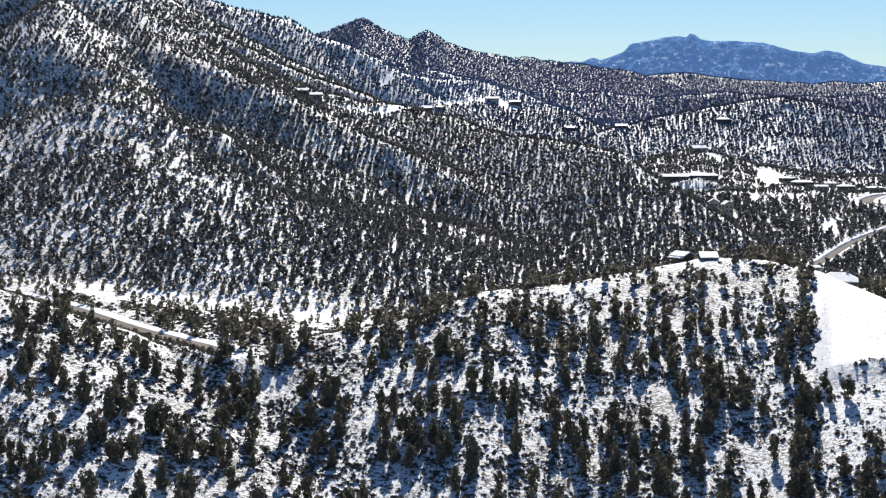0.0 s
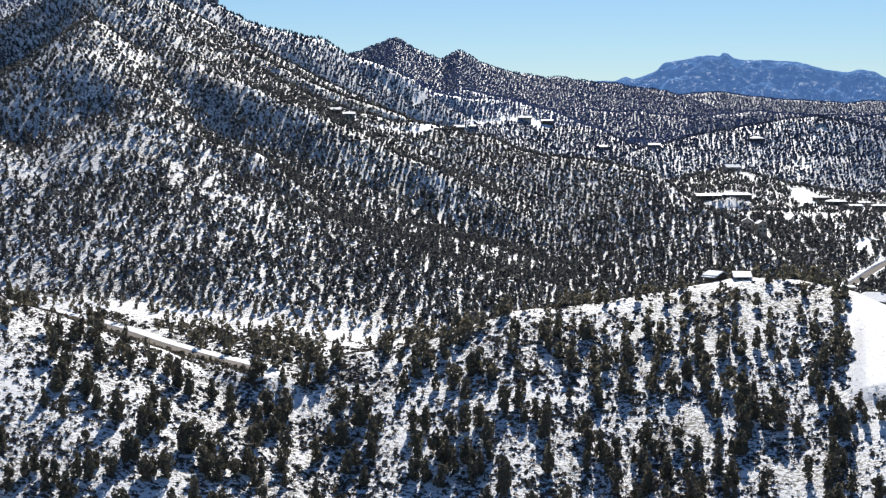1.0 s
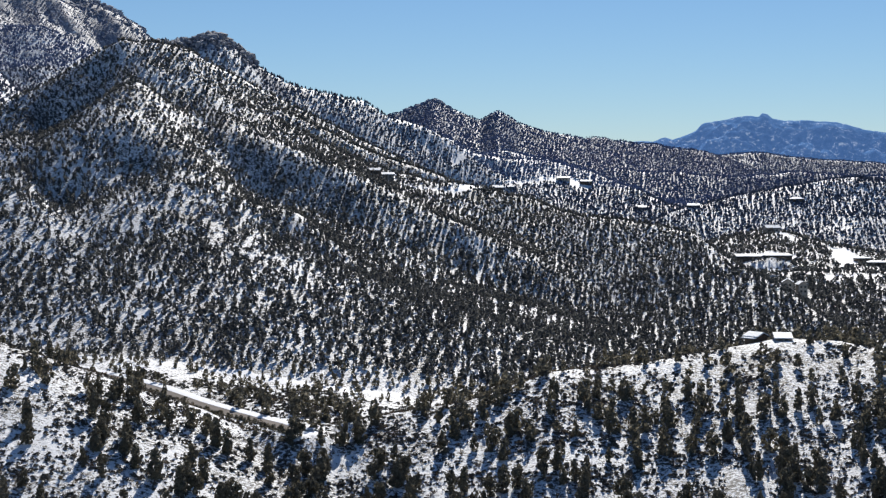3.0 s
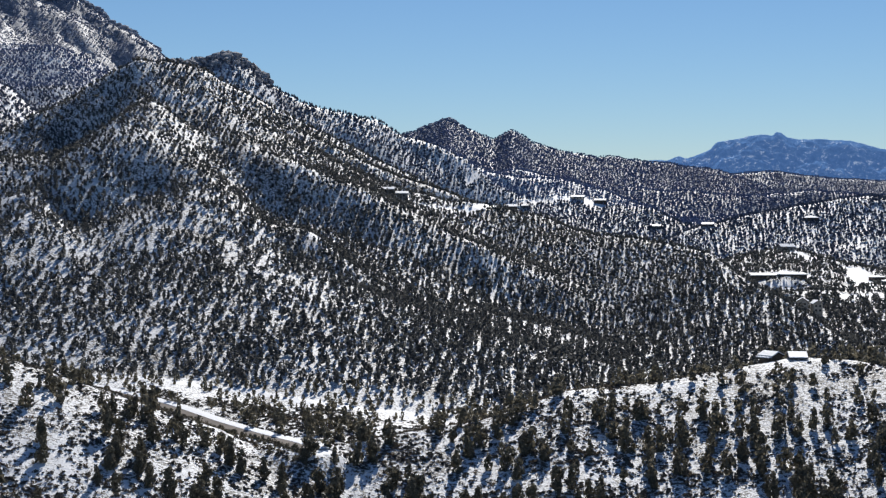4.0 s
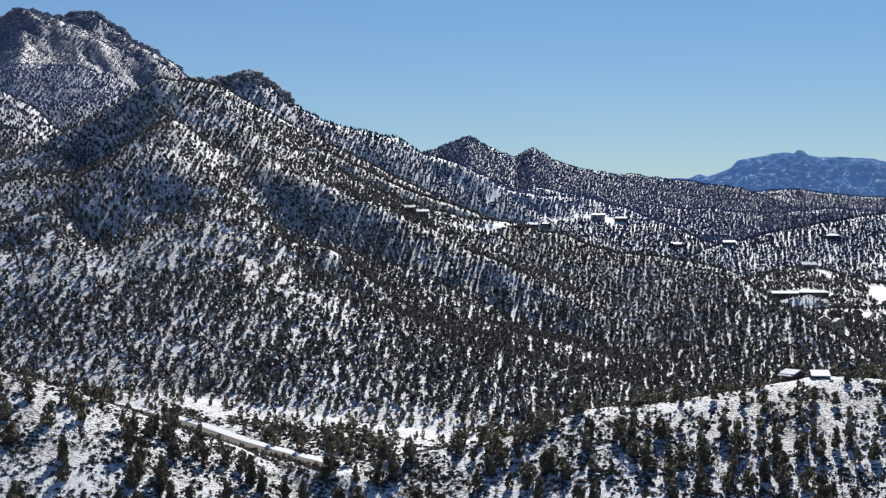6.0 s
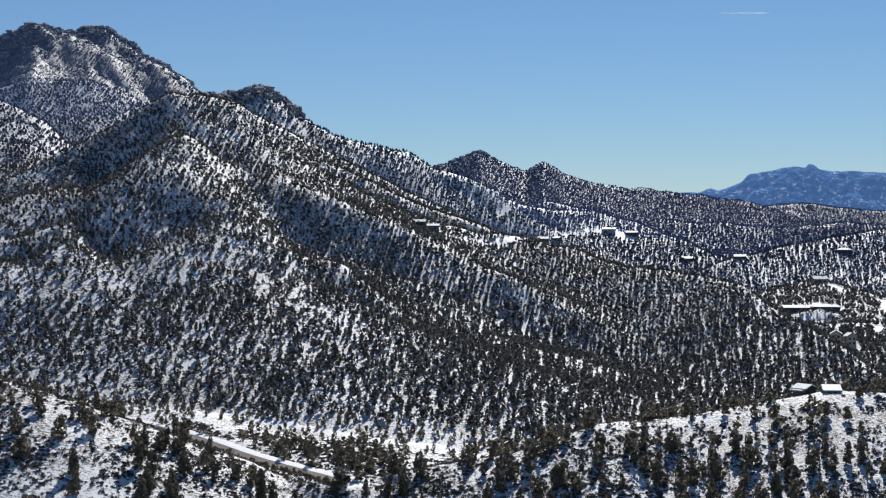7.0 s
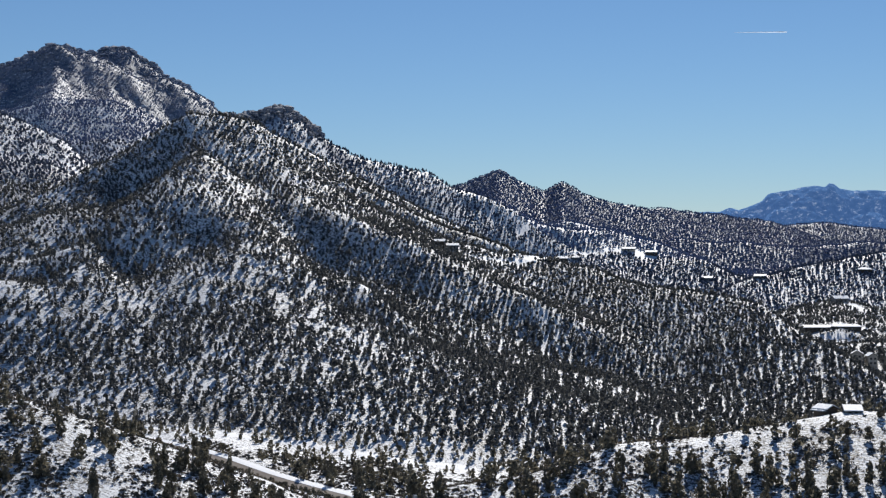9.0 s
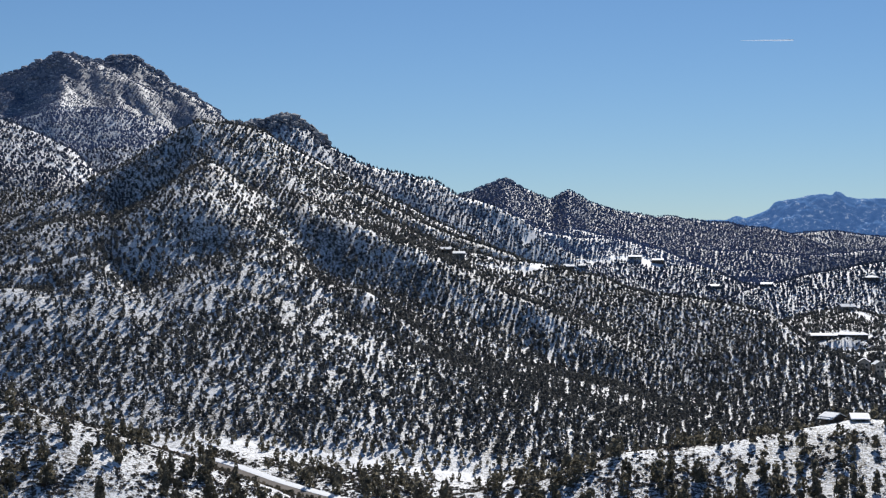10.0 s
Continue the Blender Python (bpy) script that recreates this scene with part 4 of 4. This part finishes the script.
for n, i in enumerate(single):
    k = n % 8
    m = Matrix.Translation((x[i], y[i], zs[n] - 0.02)) @ Matrix.Rotation(rng.uniform(0, 6.28), 4, "Z")
    wide = tall[n] * rng.uniform(0.68, 1.0)
    ob = kinds[k] if n < 8 else copy_thing(kinds[k], m)
    ob.matrix_basis = m
    ob.scale = (wide, wide, tall[n])

# big old junipers at the road's bend
for k, (bb, dd, hh) in enumerate(((-8.35, 512, 7.5), (-8.1, 514, 6.0))):
    px, py = place(bb, dd)
    ob = copy_thing(kinds[(1, 2)[k]], Matrix.Identity(4))
    ob.matrix_basis = Matrix.Translation((px, py, float(height(px, py)[0]) - 0.02))
    ob.scale = (hh, hh, hh)
near_t = [tuft_crown(rng, (0, 0, 2, 1, 2)[k % 5], 85, 0.115, 4, 0) for k in range(10)]
scatter("juniper_wood", JUNIPER, x[rest], y[rest], tree_heights(rng, len(rest), 4.2, 7.8, 10.5) * (1 - 0.3 * soft_step(510, 540, np.hypot(x, y)) * soft_step(-16.5, -18, b))[rest], near_t, rng, "dark green junipers and pinyon pines on the snowy near slope", "trees", 0.82)
x, y = planting(NEAR_END, 690, 5.8)
mid_t = [tuft_crown(rng, (0, 0, 2, 1, 2)[k % 5], 26, 0.17, 4, 0) for k in range(10)]
scatter("crest_wood", JUNIPER, x, y, tree_heights(rng, len(x), 3.8, 7.2, 10.0) * (1 - 0.42 * soft_step(570, 630, np.hypot(x, y)) * soft_step(2, -4, np.degrees(np.arctan2(x, y)))) , mid_t, rng, "dark junipers along the snowy crest and the valley road", "trees", 0.85)
x, y = planting(690, 1050, 4.2)
hill_t = [tuft_crown(rng, (0, 1, 2, 0, 2)[k % 5], 8, 0.21, 3) for k in range(9)]
scatter("hillside_forest", FOREST, x, y, tree_heights(rng, len(x), 3.0, 5.2, 7.4), hill_t, rng, "dense dark pinyon forest on the snowy middle hill", "forest", 0.88)
high_t = [tuft_crown(rng, (0, 1, 2, 0, 2)[k % 5], 4, 0.25, 3, 1.15, 1) for k in range(9)]
back_t = [blob_crown(rng, k % 3, 4, 1.15) for k in range(8)]
x, y = planting(1050, 1400, 3.6)
scatter("mountain_forest", FOREST, x, y, tree_heights(rng, len(x), 2.4, 3.8, 5.4), high_t, rng, "dark conifer forest on the snowy mountain flanks", "forest", 0.95)
x, y = planting(1400, 1780, 4.2)
scatter("back_forest", BACK_FOREST_HAZE, x, y, tree_heights(rng, len(x), 2.5, 4.0, 5.6), back_t, rng, "conifer forest on the hills behind, tinted blue-grey for haze", "forest", 1.0)
x, y = planting(1780, 2250, 4.2)
low = (np.hypot(x, y) < 2060) | (np.degrees(np.arctan2(x, y)) > -10)
x, y = x[low], y[low]
scatter("high_forest", FAR_FOREST_HAZE, x, y, tree_heights(rng, len(x), 2.5, 4.0, 5.6), back_t, rng, "conifer forest on the ridges below the peak, haze painted in as blue-grey", "forest", 1.0)
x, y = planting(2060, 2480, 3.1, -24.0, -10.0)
scatter("summit_scrub", FAR_FOREST_HAZE, x, y, tree_heights(rng, len(x), 1.5, 2.2, 3.3), back_t, rng, "stunted conifers on the high snowy peak, tinted blue-grey for haze", "forest", 1.15)
x, y = planting(2250, 3500, 4.9, -10.5, 19.0)
xx, yy = planting(3500, 4250, 5.4, 3.0, 19.0)
x, y = np.append(x, xx), np.append(y, yy)
far_t = [blob_crown(rng, k % 3, 3) for k in range(6)]
scatter("distant_forest", FAR_FOREST_HAZE, x, y, tree_heights(rng, len(x), 2.0, 3.0, 4.4), far_t, rng, "distant conifer forest on snowy ridges, tinted blue for haze", "forest", 2.5)

# leafless scrub between the trees of the near slope
def shrub_template(rng):
    verts, tris = [], []
    for _ in range(14):
        a, e = rng.uniform(0, 6.28), rng.uniform(0.5, 1.4)
        p = np.array([np.cos(a) * np.cos(e), np.sin(a) * np.cos(e), np.sin(e)]) * rng.uniform(0.5, 1.0)
        q = p + rng.normal(0, 0.12, 3)
        base = len(verts)
        verts += [p * 0.1, p, q]
        tris.append((base, base + 1, base + 2))
    return np.array(verts), np.array(tris)


n = 5000
bb, dd = rng.uniform(-23.5, 18.5, n), np.sqrt(rng.uniform(370 ** 2, 600 ** 2, n))
x, y = place(bb, dd)
keep = (~open_ground(x, y, False)) & (fbm(x, y, 22, 81, 3) + 0.3 * (rng.uniform(0, 1, n) - 0.5) > 0.44) & ~((bb > 14.2) & (dd > 450) & (dd < 502))
x, y = x[keep], y[keep]
scatter("bare_scrub", SCRUB, x, y, rng.uniform(0.5, 1.6, len(x)), [shrub_template(rng) for _ in range(8)], rng, "leafless brown scrub poking through the snow", "shrubs", 1.4)


def bush_template(rng):
    """A low round bush of a few ragged clumps."""
    verts, tris = [], []
    for _ in range(4):
        c = np.append(rng.normal(0, 0.35, 2), rng.uniform(0.2, 0.6))
        base = len(verts)
        verts.append(c + (0, 0, 0.35))
        for k in range(4):
            a = k * 2.1 + rng.uniform(-0.4, 0.4)
            verts.append(c + np.array([np.cos(a), np.sin(a), rng.uniform(-0.9, 0.1)]) * rng.uniform(0.35, 0.75))
        tris += [(base, base + 1 + k, base + 2 + k) for k in range(3)]
    return np.array(verts), np.array(tris)


n = 44000
bb, dd = rng.uniform(-23.5, 18.5, n), np.sqrt(rng.uniform(370 ** 2, 650 ** 2, n))
x, y = place(bb, dd)
keep = (~open_ground(x, y, False)) & (fbm(x, y, 14, 91, 3) + 0.5 * (rng.uniform(0, 1, n) - 0.5) > 0.53) & ~((bb > 14.2) & (dd > 450) & (dd < 502) & (rng.uniform(0, 1, n) > 0.25))
x, y = x[keep], y[keep]
scatter("low_bushes", BUSH, x, y, rng.triangular(0.3, 0.6, 1.4, len(x)), [bush_template(rng) for _ in range(10)], rng, "low grey-brown bushes under a dusting of snow", "shrubs", 1.15)


# brown bushes on the bank below the valley road
line = ROAD_LINES["main_road"][0]
k = rng.uniform(0, len(line) - 1.001, 330)
a = line[k.astype(int)] + (line[k.astype(int) + 1] - line[k.astype(int)]) * (k % 1)[:, None]
off = 5.0 + rng.gamma(1.5, 4.0, len(a))
away = np.hypot(a[:, 0], a[:, 1])
x, y = a[:, 0] * (1 - off / away), a[:, 1] * (1 - off / away)
scatter("roadside_bushes", JUNIPER, x, y, rng.triangular(0.8, 1.5, 2.8, len(x)), mid_t, rng, "brown leafless bushes along the edge of the valley road", "shrubs", 1.25)


# granite outcrops on the high crags
def boulder_template(rng):
    bm = bmesh.new()
    bmesh.ops.create_icosphere(bm, subdivisions=1, radius=1.0)
    push = rng.normal(0, 1, (7, 3))
    push /= np.linalg.norm(push, axis=1)[:, None]
    cut = rng.uniform(0.55, 0.9, 7)
    v = np.array([p.co[:] for p in bm.verts])
    for axis, c in zip(push, cut):
        over = np.maximum(v @ axis - c, 0)
        v = v - over[:, None] * axis
    v = v * (1, 1, 0.8) + rng.normal(0, 0.12, v.shape)
    tris = np.array([[q.index for q in f.verts] for f in bm.faces])
    bm.free()
    return v, tris


def crest_rocks(name, first, last, count, width, low, high, label, material=ROCK):
    """Boulders piled along a stretch of a ridge."""
    pts = RIDGES[name][4][first:last]
    s = rng.uniform(0, len(pts) - 1.001, count)
    k = s.astype(int)
    b = np.array([pts[i][0] + (pts[i + 1][0] - pts[i][0]) * f for i, f in zip(k, s - k)])
    d = np.array([pts[i][1] + (pts[i + 1][1] - pts[i][1]) * f for i, f in zip(k, s - k)])
    x, y = place(b, d + rng.normal(0, width, count))
    scatter("rock_outcrop", material, x, y, rng.uniform(low, high, count), [boulder_template(rng) for _ in range(6)], rng, label, "rocks", 1.2, -0.15)


crest_rocks("knob_ridge", 1, 8, 420, 13, 1.2, 3.8, "grey granite crags on the wooded ridge")
crest_rocks("big_peak", 1, 16, 2600, 60, 0.8, 2.6, "granite crags on the high snowy peak, paled and blued for haze", HAZED_ROCK)
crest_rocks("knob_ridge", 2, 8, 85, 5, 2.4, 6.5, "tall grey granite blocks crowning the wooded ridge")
crest_rocks("big_peak", 3, 15, 150, 7, 2.5, 7.5, "tall granite blocks along the skyline of the high peak, paled for haze", HAZED_ROCK)
crest_rocks("twin_peaks", 4, 8, 60, 8, 2.5, 6.5, "granite crags on the distant twin peaks, paled and blued for haze", HAZED_ROCK)

# ---- in the sky ----
def contrail():
    """A short condensation trail, high and far off."""
    verts, tris = [], []
    steps = 24
    for k in range(steps + 1):
        t = k / steps
        b = 5.75 + 1.93 * t
        x, y = place(b, 4700)
        z = 120 + 4700 * (0.1485 - 0.0008 * t)
        r = 0.2 + 3.2 * t ** 0.8 if t < 0.97 else 1.6
        for j in range(6):
            a = 2 * math.pi * j / 6
            verts.append((x, y + r * math.cos(a), z + r * 0.7 * math.sin(a)))
    for k in range(steps):
        for j in range(6):
            a, c = k * 6 + j, k * 6 + (j + 1) % 6
            tris += [(a, c, c + 6), (a, c + 6, a + 6)]
    mat, nt, bs = nodes_of("ice_trail", 1.0, 0, 0)
    nt.links.new(ramp(nt, noise_node(nt, 0.05, 3), [(0.3, (0.8, 0.8, 0.8)), (0.7, (0.9, 0.9, 0.9))]), bs.inputs["Base Color"])
    thin = nt.nodes.new("ShaderNodeBsdfTranslucent")
    thin.inputs["Color"].default_value = (0.86, 0.92, 0.98, 1)
    nt.links.new(thin.outputs[0], nt.nodes["Material Output"].inputs["Surface"])
    return tagged(mesh_object("contrail", verts, tris, mat, True), "thin white condensation trail in the blue sky", "contrail", kind="stuff")


contrail()
